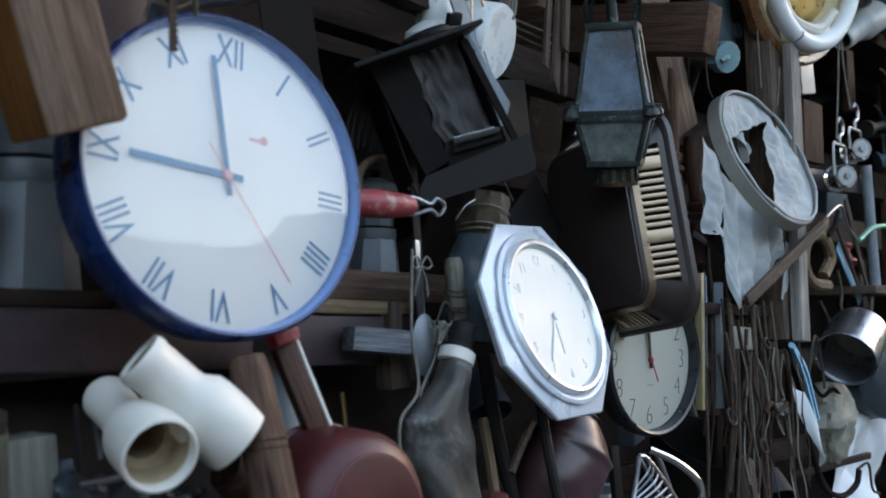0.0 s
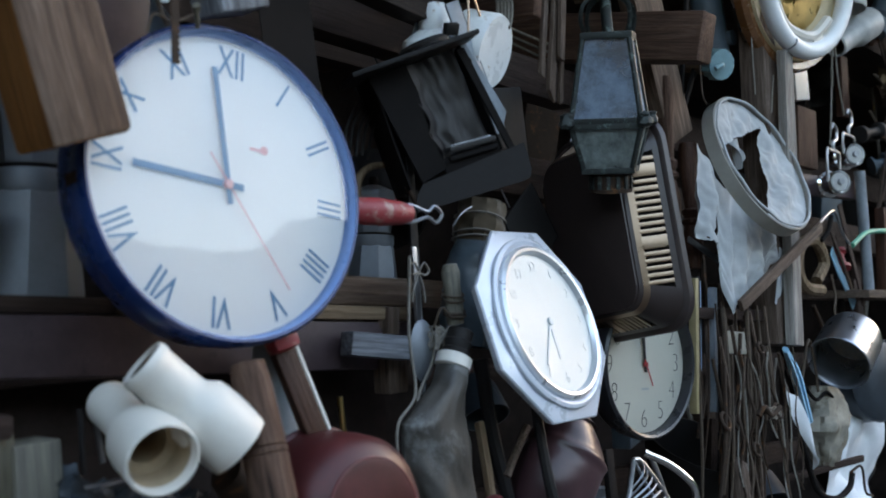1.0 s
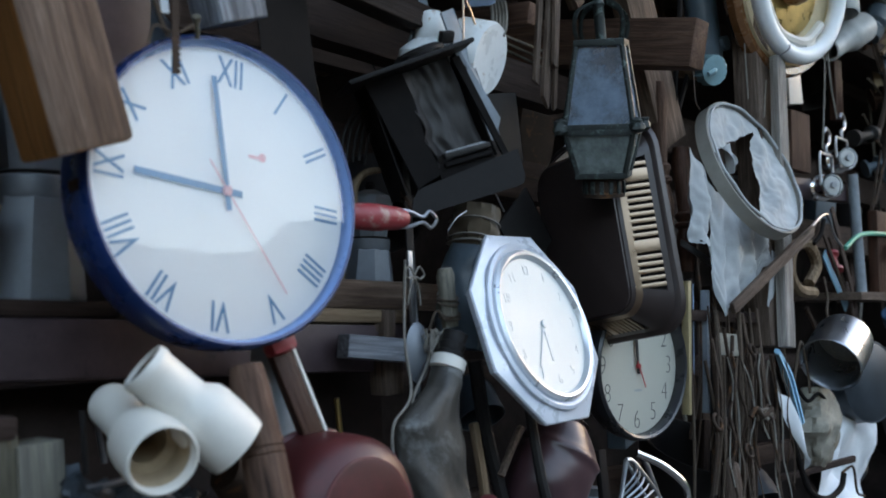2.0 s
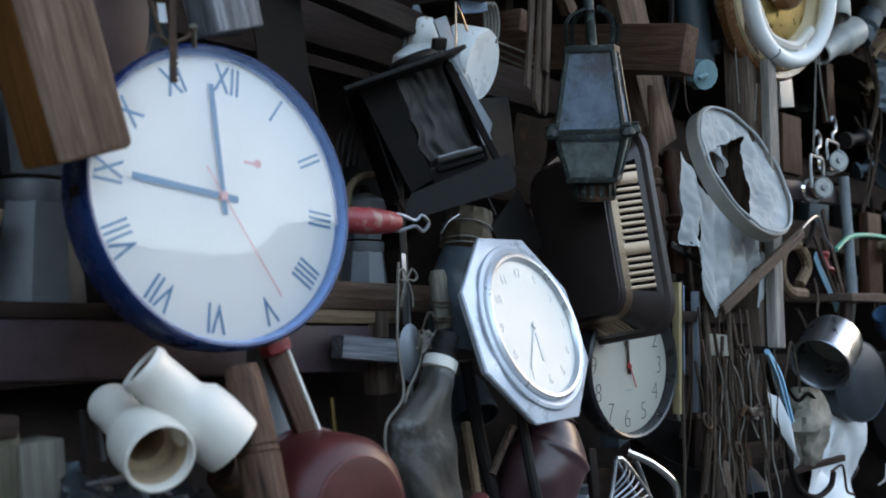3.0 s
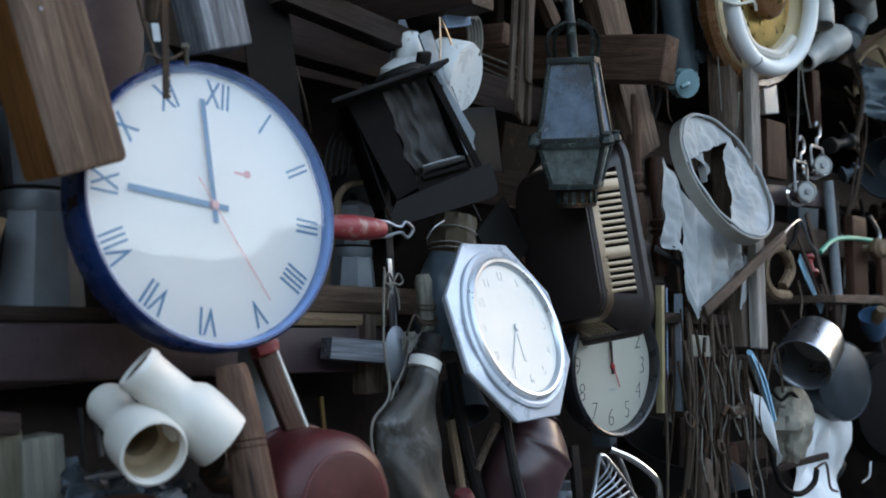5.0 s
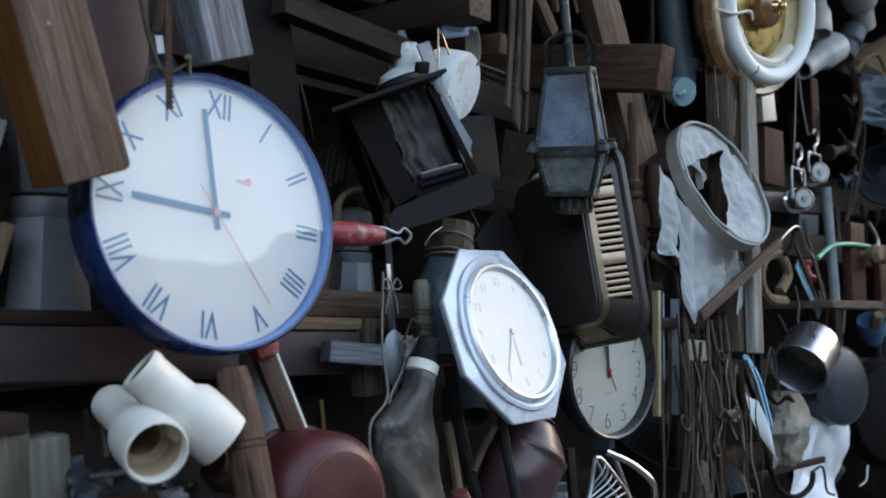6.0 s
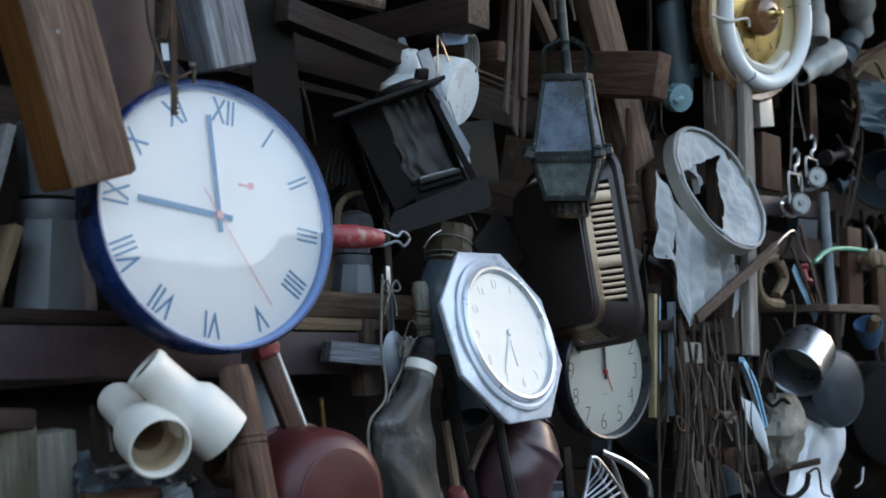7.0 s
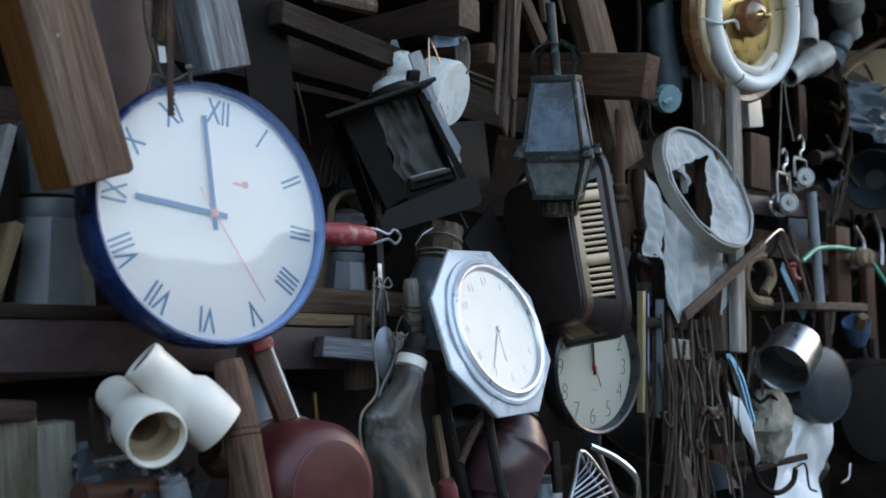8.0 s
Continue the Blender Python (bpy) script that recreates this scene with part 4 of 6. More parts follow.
for k in range(5):
    rod("fork_tine", [(1.051, 1.050, 1.851), (1.060, 1.050, 1.892), (1.081, 1.050, 1.926)], 0.0022, DARK_METAL, "dark fork tine hanging behind the clock", "fork", "fork tines").matrix_basis.translation += Vector((0.012 * k, 0, 0.004 * (k % 2)))


# red-handled hook beside the clock
def hook_tool():
    p0, p1 = Vector((0.936, 0.930, 1.758)), Vector((1.025, 0.905, 1.759))
    m, ln = along(p0, p1)
    t = thing("hook_tool", m, "worn red wooden handle with a twisted wire eye", "tool")
    part("handle", lathe(bmesh.new(), [(0, 0), (0.013, 0), (0.0165, 0.25 * ln), (0.0172, 0.5 * ln), (0.014, 0.85 * ln), (0.010, 0.98 * ln), (0, ln)], 20), RED_WOOD, t)
    part("wire_eye", sweep(bmesh.new(), [(0, 0.011, ln * 0.75), (0, 0.010, ln * 1.02), (0, 0.004, ln * 1.25), (0, 0.011, ln * 1.36), (0, 0.002, ln * 1.48), (0, -0.009, ln * 1.38), (0, -0.003, ln * 1.25), (0, -0.010, ln * 1.0), (0, -0.012, ln * 0.7)], 0.0022, 8), STEEL, t, "bent steel wire eye", pose(0, 0, 0, 0, 0, 90))


hook_tool()

# ---- middle: strap, spoon, pegs, bottle ----
plank("strap", (1.142, 0.985, 1.527), (1.124, 0.995, 1.850), 0.016, 0.004, DARK_METAL, "dark leather strap hanging down", "strap", wear=0.001)
plank("steel_rule", (1.123, 0.978, 1.631), (1.114, 0.978, 1.729), 0.012, 0.002, STEEL, "narrow steel strip tied to the strap", "strip", wear=0)
for s in (-1, 1):
    rod("string_bow", [(Vector((1.113, 0.970, 1.695)) + Vector((s * a, 0, b))) for a, b in ((0, 0), (0.010, 0.012), (0.020, 0.002), (0.012, -0.004), (0, -0.003), (-0.010, -0.022), (-0.013, -0.040))], 0.0014, CORD, "grey string tied in a bow", "string")


def oval_spoon():
    m, ln = along((1.117, 0.965, 1.552), (1.111, 0.965, 1.632))
    t = thing("spoon", m, "dull oval aluminium spoon bowl hanging by a cord", "spoon")
    bm = bmesh.new()

    def f(u, v):
        a, r = 2 * math.pi * u, v
        return Vector((0.024 * r * math.cos(a), -0.010 * (1 - r * r), ln / 2 + ln / 2 * r * math.sin(a)))
    sheet(bm, f, 28, 8, 0.0012)
    part("bowl", bm, ALUMINIUM, t)
    part("stem", sweep(bmesh.new(), [(0, -0.002, 0.004), (0, 0.002, -0.03), (0, 0.004, -0.06)], 0.004, 8, flat=0.5), ALUMINIUM, t)


oval_spoon()
rod("cord", [(1.083, 0.960, 1.714), (1.077, 0.955, 1.613), (1.073, 0.940, 1.539), (1.030, 0.930, 1.504), (1.031, 0.930, 1.460), (1.050, 0.925, 1.419), (1.081, 0.920, 1.384), (1.100, 0.920, 1.342)], 0.0019, CORD, "grey cord looped round the bottle", "cord")
rod("cord", [(1.126, 0.955, 1.614), (1.118, 0.950, 1.580), (1.078, 0.940, 1.534), (1.057, 0.925, 1.483), (1.050, 0.925, 1.443), (1.059, 0.920, 1.410), (1.093, 0.920, 1.367)], 0.0019, CORD, "grey cord looped round the bottle", "cord")
plank("wooden_bar", (1.005, 0.985, 1.602), (1.093, 0.965, 1.595), 0.030, 0.028, WOOD_GREY, "short grey wooden bar with a dark end", "bar", face=(0, -1, 0.0), bevel=0.002)
for k, (a, b, w) in enumerate((((1.107, 1.020, 1.620), (1.104, 1.020, 1.646), 0.03), ((1.109, 1.010, 1.613), (1.110, 1.010, 1.650), 0.025), ((1.110, 1.020, 1.568), (1.108, 1.020, 1.582), 0.03), ((1.110, 1.000, 1.536), (1.107, 1.000, 1.582), 0.035))):
    plank("wooden_block", a, b, w, 0.03, WOOD_DRIFT, "small weathered wooden block fixed under the shelf", "block", group="wooden blocks")


def rubber_bottle():
    """A sagging flat rubber bottle with a white collar."""
    m, ln = along((1.125, 0.925, 1.379), (1.126, 0.925, 1.575))
    t = thing("rubber_bottle", m, "wrinkled grey-brown rubber bottle with a white neck ring", "bottle")

    def body(u, v):
        a = 2 * math.pi * u
        left = float(np.interp(v, (0, 0.35, 0.62, 0.74, 0.87, 1), (0.058, 0.084, 0.092, 0.062, 0.028, 0.018)))
        right = float(np.interp(v, (0, 0.35, 0.62, 0.79, 1), (0.042, 0.031, 0.021, 0.015, 0.020)))
        mid, half = (right - left) / 2, (right + left) / 2
        deep = 0.034 - 0.014 * v
        q = 0.010 * noise.noise((math.cos(a) * 1.6, math.sin(a) * 1.6, v * 3)) + 0.006 * abs(noise.noise((math.cos(a) * 3 + 2 * v, math.sin(a) * 3, v * 4 + 5)))
        q *= 1 - 0.75 * v
        return Vector((mid + (half + q) * math.cos(a), (deep + q) * math.sin(a), ln * v))
    part("body", sheet(bmesh.new(), body, 56, 48, 0), LEATHER, t)
    tip = pose(0.002, 0, ln, 0, 22, 0)
    part("neck_ring", lathe(bmesh.new(), [(0.019, -0.006), (0.0235, -0.004), (0.0235, 0.010), (0.020, 0.012), (0.0, 0.010)], 28), PVC, t, "white plastic neck ring", tip)
    part("stopper", lathe(bmesh.new(), [(0.018, 0.010), (0.019, 0.018), (0.016, 0.020), (0.018, 0.030), (0.016, 0.032), (0.017, 0.046), (0, 0.048)], 20), DARK_METAL, t, "dark ribbed stopper", tip)


rubber_bottle()
for k in range(6):
    o = Vector((1.126, 0.945, 1.608))
    rod("string_tangle", [o + 0.016 * Vector((math.sin(k * 2.1 + j * 1.7), 0.4 * math.cos(k + j), math.cos(k * 1.3 + j * 2.2))) for j in range(6)], 0.0012, CORD, "tangled grey string beside the bottle neck", "string", "string tangle", segs=5)


def knife():
    m, ln = along((1.171, 0.955, 1.625), (1.158, 0.955, 1.708))
    t = thing("bound_tool", m, "worn pale wooden tool handle bound with twine", "tool")
    part("handle", lathe(bmesh.new(), [(0, 0), (0.013, 0.002), (0.015, ln * 0.3), (0.0135, ln * 0.6), (0.015, ln * 0.85), (0.011, ln * 0.98), (0, ln)], 18, squash=0.75), WOOD_PALE, t)
    for z in (0.18, 0.24, 0.42, 0.5):
        part("twine", sweep(bmesh.new(), [(0.0165 * math.cos(a), 0.013 * math.sin(a), ln * z + 0.004 * math.sin(a)) for a in (k * math.pi / 9 for k in range(18))], 0.0013, 5, closed=True), CORD_DARK, t)


knife()
rod("twine", [(1.178, 0.950, 1.649), (1.151, 0.945, 1.635), (1.136, 0.950, 1.648), (1.126, 0.955, 1.622)], 0.0016, CORD_DARK, "dark twine round the handle", "twine")


def glove_bundle():
    m, ln = along((1.249, 1.000, 1.597), (1.273, 0.990, 1.801))
    t = thing("cloth_bundle", m, "rolled grey cloth bundle tied off with burlap", "bundle")

    def f(u, v):
        a = 2 * math.pi * u
        r = 0.032 + 0.010 * math.sin(v * 3) + 0.006 * noise.noise((math.cos(a) * 2, math.sin(a) * 2, v * 6))
        return Vector((r * math.cos(a), r * math.sin(a), ln * 0.72 * v))
    part("roll", sheet(bmesh.new(), f, 28, 24, 0), BLUE_GREY, t)

    def g(u, v):
        a = 2 * math.pi * u
        r = 0.036 - 0.010 * abs(v - 0.45) + 0.007 * noise.noise((math.cos(a) * 3, math.sin(a) * 3, v * 4))
        return Vector((r * math.cos(a), r * math.sin(a), ln * (0.70 + 0.32 * v)))
    part("burlap_top", sheet(bmesh.new(), g, 28, 12, 0), BURLAP, t, "frayed brown burlap top")
    for z in (0.74, 0.78, 0.90):
        part("tie", sweep(bmesh.new(), [(0.037 * math.cos(a), 0.037 * math.sin(a), ln * z + 0.003 * math.sin(2 * a)) for a in (k * math.pi / 10 for k in range(20))], 0.0018, 5, closed=True), CORD, t)


glove_bundle()
plank("dark_plate", (1.490, 1.030, 1.740), (1.416, 1.030, 1.821), 0.10, 0.003, DARK_METAL, "dark sheet-metal plate behind the clock", "plate", wear=0)
plank("dark_plate", (1.486, 1.100, 1.900), (1.463, 1.100, 2.019), 0.12, 0.003, DARK_METAL, "dark sheet-metal plate behind the clock", "plate", wear=0)
rod("wire", [(1.202, 0.985, 1.763), (1.214, 0.980, 1.781), (1.237, 0.980, 1.793)], 0.0012, STEEL, "short bright curved wire", "wire")
rod("wire", [(1.333, 1.000, 1.828), (1.353, 1.000, 1.804)], 0.0012, STEEL, "short bright curved wire", "wire")
rod("chain", [(1.110, 0.990, 1.809), (1.120, 0.985, 1.792), (1.130, 0.985, 1.778)], 0.003, RUST, "short rusty chain under the stove", "chain")


# ---- above the stove: bracket, lamp holder, enamel dish ----
def lamp_holder():
    o = Vector((1.184, 1.000, 2.006))
    t = thing("lamp_holder", Matrix.Translation(o) @ pose(0, 0, 0, 6, -14, 0), "white porcelain lamp holder with a wire bail on the stove top", "lamp holder")
    part("base", lathe(bmesh.new(), [(0, -0.004), (0.047, -0.004), (0.049, 0.004), (0.046, 0.018), (0.034, 0.026), (0.023, 0.032), (0.021, 0.056), (0.015, 0.068), (0, 0.071)], 36), ENAMEL, t)
    part("clip", box(bmesh.new(), 0.022, 0.010, 0.017, pose(-0.030, -0.052, 0.030, 20, 0, -15), 0.003), DARK_METAL, t, "black metal clip")
    part("bail", sweep(bmesh.new(), [(-0.036, -0.064, 0.016), (-0.020, -0.066, 0.014), (-0.008, -0.064, 0.024), (0.016, -0.050, 0.080), (0.020, -0.048, 0.084), (0.030, -0.05, 0.066), (0.046, -0.054, 0.020)], 0.0016, 6, n=3), WARM_METAL, t, "brass wire bail")
    part("back_plate", prism(bmesh.new(), [(-0.040, 0.0), (0.060, 0.0), (0.018, 0.088), (0.006, 0.088)], -0.001, 0.001, pose(0, 0.020, 0, 90)), GREY_PAINT, t, "grey triangular bracket plate")


lamp_holder()
turned("enamel_dish", (1.235, 0.996, 2.026), (1.248, 0.945, 2.010), [(0, 0), (0.049, 0), (0.053, 0.08), (0.054, 0.9), (0.051, 1.0), (0.0, 0.985)], ENAMEL, "white enamel dish with rusty chips along its edge", "dish", 44)
plank("bracket_strip", (1.238, 0.930, 1.892), (1.157, 0.950, 2.063), 0.030, 0.003, GREY_PAINT, "pale bent metal strip beside the stove", "strip", wear=0)


# ---- rafters and timbers overhead ----
plank("rafter", (0.918, 0.990, 2.080), (1.341, 0.990, 2.050), 0.035, 0.04, FLAKY, "dark batten with flaking pale paint", "batten", wear=0.003)
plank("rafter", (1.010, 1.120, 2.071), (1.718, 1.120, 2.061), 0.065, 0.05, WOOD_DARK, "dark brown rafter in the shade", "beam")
plank("rafter", (-1.88, 1.40, 2.14), (6.28, 1.40, 2.14), 0.09, 0.05, WOOD_DARK, "added rafter deep in the stall, coloured dark for shade", "beam")
plank("timber_end", Vector((1.193, 0.890, 2.128)) + Vector((0, 0.35, 0)), (1.193, 0.890, 2.128), 0.052, 0.052, WOOD_DARK, side=WOOD_DRIFT, label="short grey-brown timber with a pale sawn end", category="timber", face=(-1, 0, 0), bevel=0.004, ends=0.003)
plank("timber_end", Vector((1.299, 0.915, 2.086)) + Vector((0, 0.3, 0.02)), (1.299, 0.915, 2.086), 0.034, 0.020, WOOD_BEAM, "short brown stick with a split end", "timber", face=(-1, 0, 0), bevel=0.004, ends=0.004)
rod("bark_stick", [(0.956, 0.960, 2.106), (1.014, 0.950, 2.107), (1.054, 0.940, 2.107)], 0.011, WOOD_DRIFT, "rough grey bark-covered stick", "stick", taper=1.15)
for k in range(3):
    rod("slat", [Vector((1.281, 0.990, 2.075)) + Vector((0, 0.006 * k, -0.006 * k)), Vector((1.423, 0.965, 2.053)) + Vector((0, 0.006 * k, -0.010 * k + 0.004))], 0.0035, WOOD_PALE, "thin pale split cane", "cane", "split canes", segs=6, flat=0.5)
for k in range(5):
    o = Vector((1.254, 0.955, 2.076))
    rod("rope_coil", [o + Vector((0.012 * math.cos(a) + 0.003 * k, -0.004 * k, 0.030 * math.sin(a))) for a in (-1.2, -0.5, 0.2, 0.9, 1.5, 2.2)], 0.003, CORD, "coil of pale cord hanging on a stick", "cord", "cord coil", segs=6)
plank("tape_roll", (1.211, 0.955, 2.093), (1.247, 0.935, 2.101), 0.020, 0.020, TAPE, "scrap of light blue tape round a block", "tape", bevel=0.003)
for k, (x0, x1, w, dy) in enumerate(((896, 916, 0.016, 0.0), (906, 922, 0.012, -0.006), (888, 908, 0.010, 0.008), (914, 930, 0.008, 0.004), (901, 912, 0.007, -0.010))):
    a, b = Vector((1.361, 0.925, 1.991)), Vector((1.390, 0.925, 2.337))
    s = Vector((0.0016 * (x0 - 896), dy, 0.03 * ((k * 2) % 3 - 1)))
    plank("drift_slat", a + s, b + Vector((0.0016 * (x1 - 916), dy, 0)), w, 0.007, WOOD_DRIFT, "split weathered slat hanging in a bundle", "slat", group="split slats", wear=0.003, ends=0.02, bevel=0.001)
plank("stick", (1.607, 1.020, 2.185), (1.517, 1.020, 2.289), 0.028, 0.02, WOOD_BROWN, "short brown stick behind the lantern", "stick")
plank("stick", (1.507, 0.940, 2.187), (1.490, 0.940, 2.286), 0.022, 0.012, WOOD_DRIFT, "pale stick above the lantern", "stick")
rod("twine", [(1.497, 0.900, 2.175), (1.491, 0.915, 2.261), (1.507, 0.930, 2.394)], 0.003, CORD_DARK, "dark cord that the lantern hangs by", "cord")
plank("rafter", (-1.88, 1.05, 2.42), (6.28, 1.05, 2.42), 0.06, 0.05, WOOD_DARK, "added rafter under the roof, coloured dark for shade", "beam")
plank("rafter", (-1.88, 1.30, 1.93), (6.28, 1.30, 1.93), 0.08, 0.05, WOOD_DARK, "added rail deep in the stall, coloured dark for shade", "beam")


# ---- right of the lantern: jar, spindles, plate, frames ----
def tin_jar():
    m, ln = along((2.162, 1.060, 2.156), (2.129, 1.080, 2.459))
    t = thing("tin_bottle", m, "dusty blue-grey tin bottle hung upside down", "bottle")
    part("body", lathe(bmesh.new(), [(0.016, 0), (0.026, 0.02), (0.034, 0.05), (0.034, ln * 0.7), (0.026, ln), (0, ln)], 28), BLUE_GREY, t)
    part("screw_cap", lathe(bmesh.new(), [(0, -0.02), (0.014, -0.02), (0.016, 0.0), (0.016, 0.012), (0.0, 0.012)], 16, pose(0.012, -0.032, 0.075, 90)), BLUE_GREY, t)


tin_jar()


def ribbed_cap():
    m, ln = along((1.956, 0.985, 2.134), (1.933, 0.935, 2.119))
    t = thing("jar_lid", m, "pale teal ribbed plastic tap knob on a wooden peg", "knob")
    bm = bmesh.new()
    out = [((0.030 if k % 2 else 0.026) * math.cos(2 * math.pi * k / 28), (0.030 if k % 2 else 0.026) * math.sin(2 * math.pi * k / 28)) for k in range(28)]
    prism(bm, out, ln * 0.55, ln, bevel=0.002)
    part("knob", bm, TEAL, t)
    part("shaft", lathe(bmesh.new(), [(0, -0.06), (0.020, -0.06), (0.022, ln * 0.55), (0, ln * 0.55)], 20), WOOD_TAN, t, "pale wooden shaft")
    part("lever", sweep(bmesh.new(), [(0, 0, ln), (0.004, 0.010, ln + 0.012), (0.004, 0.024, ln + 0.012)], 0.005, 8), TEAL, t)


ribbed_cap()
for a, b, r in (((1.846, 0.995, 1.799), (1.823, 1.000, 2.086), 0.020), ((1.934, 1.000, 1.740), (1.936, 1.010, 1.979), 0.021)):
    turned("spindle", a, b, [(0, 0), (r * 0.6, 0), (r * 0.8, 0.10), (r * 0.95, 0.22), (r * 0.6, 0.34), (r * 0.9, 0.36), (r * 0.9, 0.38), (r * 0.6, 0.40), (r * 0.85, 0.44), (r * 0.85, 0.46), (r * 0.55, 0.48), (r * 0.75, 0.7), (r, 0.9), (r * 0.8, 1), (0, 1)], WOOD_RED if r > 0.0205 else WOOD_BEAM, "turned dark brown wooden spindle", "spindle", group="turned spindles")
turned("plate", (1.812, 1.102, 1.930), (1.804, 1.090, 1.930), [(0, 0), (0.055, 0.0), (0.085, 0.5), (0.098, 1.0), (0.100, 1.2), (0.096, 1.25), (0.055, 0.5), (0, 0.45)], PORCELAIN, "white oval plate with a bluish rim behind the heater", "plate", 56)
plank("steel_bracket", (1.868, 0.975, 1.791), (2.035, 0.975, 1.746), 0.012, 0.004, STEEL, "thin steel bracket arm", "bracket", wear=0)
plank("bracket_box", (1.767, 0.945, 1.763), (1.782, 0.945, 1.797), 0.03, 0.03, DARK_METAL, "small dark metal box on the bracket", "box")
for k, (x, w, mt, h0, h1) in enumerate(((1134, 0.011, GILT, 518, 720), (1144, 0.010, DARK_METAL, 514, 722), (1152, 0.014, TAPE, 520, 700), (1162, 0.012, GREY_PAINT, 530, 728), (1140, 0.008, GILT, 525, 728))):
    p = Vector((1.867, 0.985, 1.475))
    q = Vector((1.870, 0.985, 1.725))
    s = Vector((0.0026 * (x - 1143) + 0.012, 0.010 * (k % 3) - 0.03, 0))
    plank("picture_frame", p + s, q + s + Vector((0, 0, -0.0012 * (h0 - 512))), w, 0.014, mt, "narrow framed panel stacked edge on", "frame", group="stacked frames", wear=0.0, bevel=0.001)


# ---- hoop with torn cloth ----
def within(x, y, outline):
    """Whether a place lies inside an outline."""
    odd = False
    for (x0, y0), (x1, y1) in zip(outline, outline[1:] + outline[:1]):
        if (y0 > y) != (y1 > y) and x < (x1 - x0) * (y - y0) / (y1 - y0) + x0:
            odd = not odd
    return odd


def cloth_hoop():
    t = thing("sieve_hoop", pose(2.057, 0.915, 1.948, 66, 0, -4.5), "round grey sieve hoop hung with torn white cloth", "sieve")
    R = 0.144
    part("hoop", lathe(bmesh.new(), [(R, 0.002), (R + 0.0035, 0.001), (R + 0.004, -0.026), (R, -0.026), (R, 0.002)], 72), HOOP_GREY, t)
    part("cloth_edge", sweep(bmesh.new(), [((R - 0.003) * math.cos(a), (R - 0.003) * math.sin(a), 0.005 + 0.0012 * math.sin(11 * a)) for a in (2 * math.pi * k / 90 for k in range(90))], 0.0028, 6, closed=True), CLOTH, t, "rolled edge of the white cloth")
    hole = [(-0.140, 0.012), (-0.060, 0.048), (0.070, 0.094), (0.034, 0.040), (0.012, -0.011), (-0.010, -0.046), (0.000, -0.064), (-0.036, -0.072), (-0.060, -0.122), (-0.110, -0.090), (-0.140, -0.030)]

    def place(u, v):
        x, y = (u - 0.5) * 2 * R, (v - 0.5) * 2 * R
        e = max(0.0, 1 - math.hypot(x, y) / R)
        s = x * 0.75 - y * 0.66
        return Vector((x, y, -0.004 - 0.008 * e + min(1, 3 * e) * (0.005 * math.sin(95 * s + 3.5 * noise.noise((x * 14, y * 14, 1))) + 0.010 * noise.noise((x * 24, y * 24, 4)) + 0.003 * noise.noise((x * 70, y * 70, 6)))))

    def keep(u, v):
        x, y = (u - 0.5) * 2 * R, (v - 0.5) * 2 * R
        q = 0.006 * noise.noise((x * 60, y * 60, 3))
        return math.hypot(x, y) < R - 0.003 and not within(x + q, y - q, hole)
    part("torn_cloth", sheet(bmesh.new(), place, 96, 96, 0.0008, keep), CLOTH, t, "torn white cloth stretched in the hoop")

    def flap(u, v):
        a, b, tip = Vector((-0.084, 0.036, -0.010)), Vector((-0.036, 0.056, -0.010)), Vector((-0.086, -0.022, -0.006))
        return a.lerp(b, u).lerp(tip.lerp(b, 0.25 * u), v) + Vector((0, 0, 0.012 * math.sin(5 * u + 3 * v)))
    part("cloth_flap", sheet(bmesh.new(), flap, 14, 18, 0.0008), CLOTH, t, "hanging scrap of white cloth")
    return t


cloth_hoop()


def drape(u, v):
    """The rag that hangs from the hoop: its lower edge is torn into points."""
    x = 1.768 + 0.400 * u
    top = float(np.interp(x, (1.764, 1.80, 1.862, 2.00, 2.169), (1.950, 1.925, 1.880, 1.845, 1.835)))
    low = float(np.interp(x, (1.764, 1.838, 1.846, 1.856, 1.873, 1.950, 2.043, 2.053, 2.096, 2.169), (1.786, 1.772, 1.772, 1.700, 1.652, 1.682, 1.715, 1.750, 1.764, 1.812)))
    low += 0.004 * noise.noise((u * 60, 0, 1))
    fold = (0.010 * math.sin(u * 40 + 2.0 * noise.noise((u * 4, v * 1.5, 5))) + 0.011 * noise.noise((u * 7, v * 3, 2.2)) + 0.006 * noise.noise((u * 26, v * 9, 4.2))) * (0.35 + 0.65 * v)
    return Vector((x + 0.002 * noise.noise((u * 9, v * 5, 7)), 0.900 + fold, top + (low - top) * v))


solo("hanging_rag", sheet(bmesh.new(), drape, 110, 44, 0.0008, lambda u, v: noise.noise((u * 20, v * 16, 8)) < 0.66 and not (0.18 < u < 0.205 and v > 0.35)), CLOTH, Matrix.Translation((0.004, 0.006, -0.057)) @ Matrix.Scale(1.0352, 4), "torn white rag hanging from the hoop", "rag")
rod("hoop_hanger", [(1.859, 0.930, 2.031), (1.844, 0.930, 2.045), (1.876, 0.950, 2.094), (1.905, 0.970, 2.209)], 0.0018, RUST, "rusty wire that the hoop hangs on", "wire")
plank("pale_batten", (1.939, 0.905, 1.668), (2.262, 0.880, 1.838), 0.022, 0.010, WOOD_DRIFT, "thin grey batten slanting under the hoop", "batten", wear=0.002)
plank("rag_strip", (2.154, 0.930, 1.674), (2.179, 0.930, 1.787), 0.045, 0.001, CLOTH, "scrap of white rag on the post", "rag", wear=0.004, bevel=0)
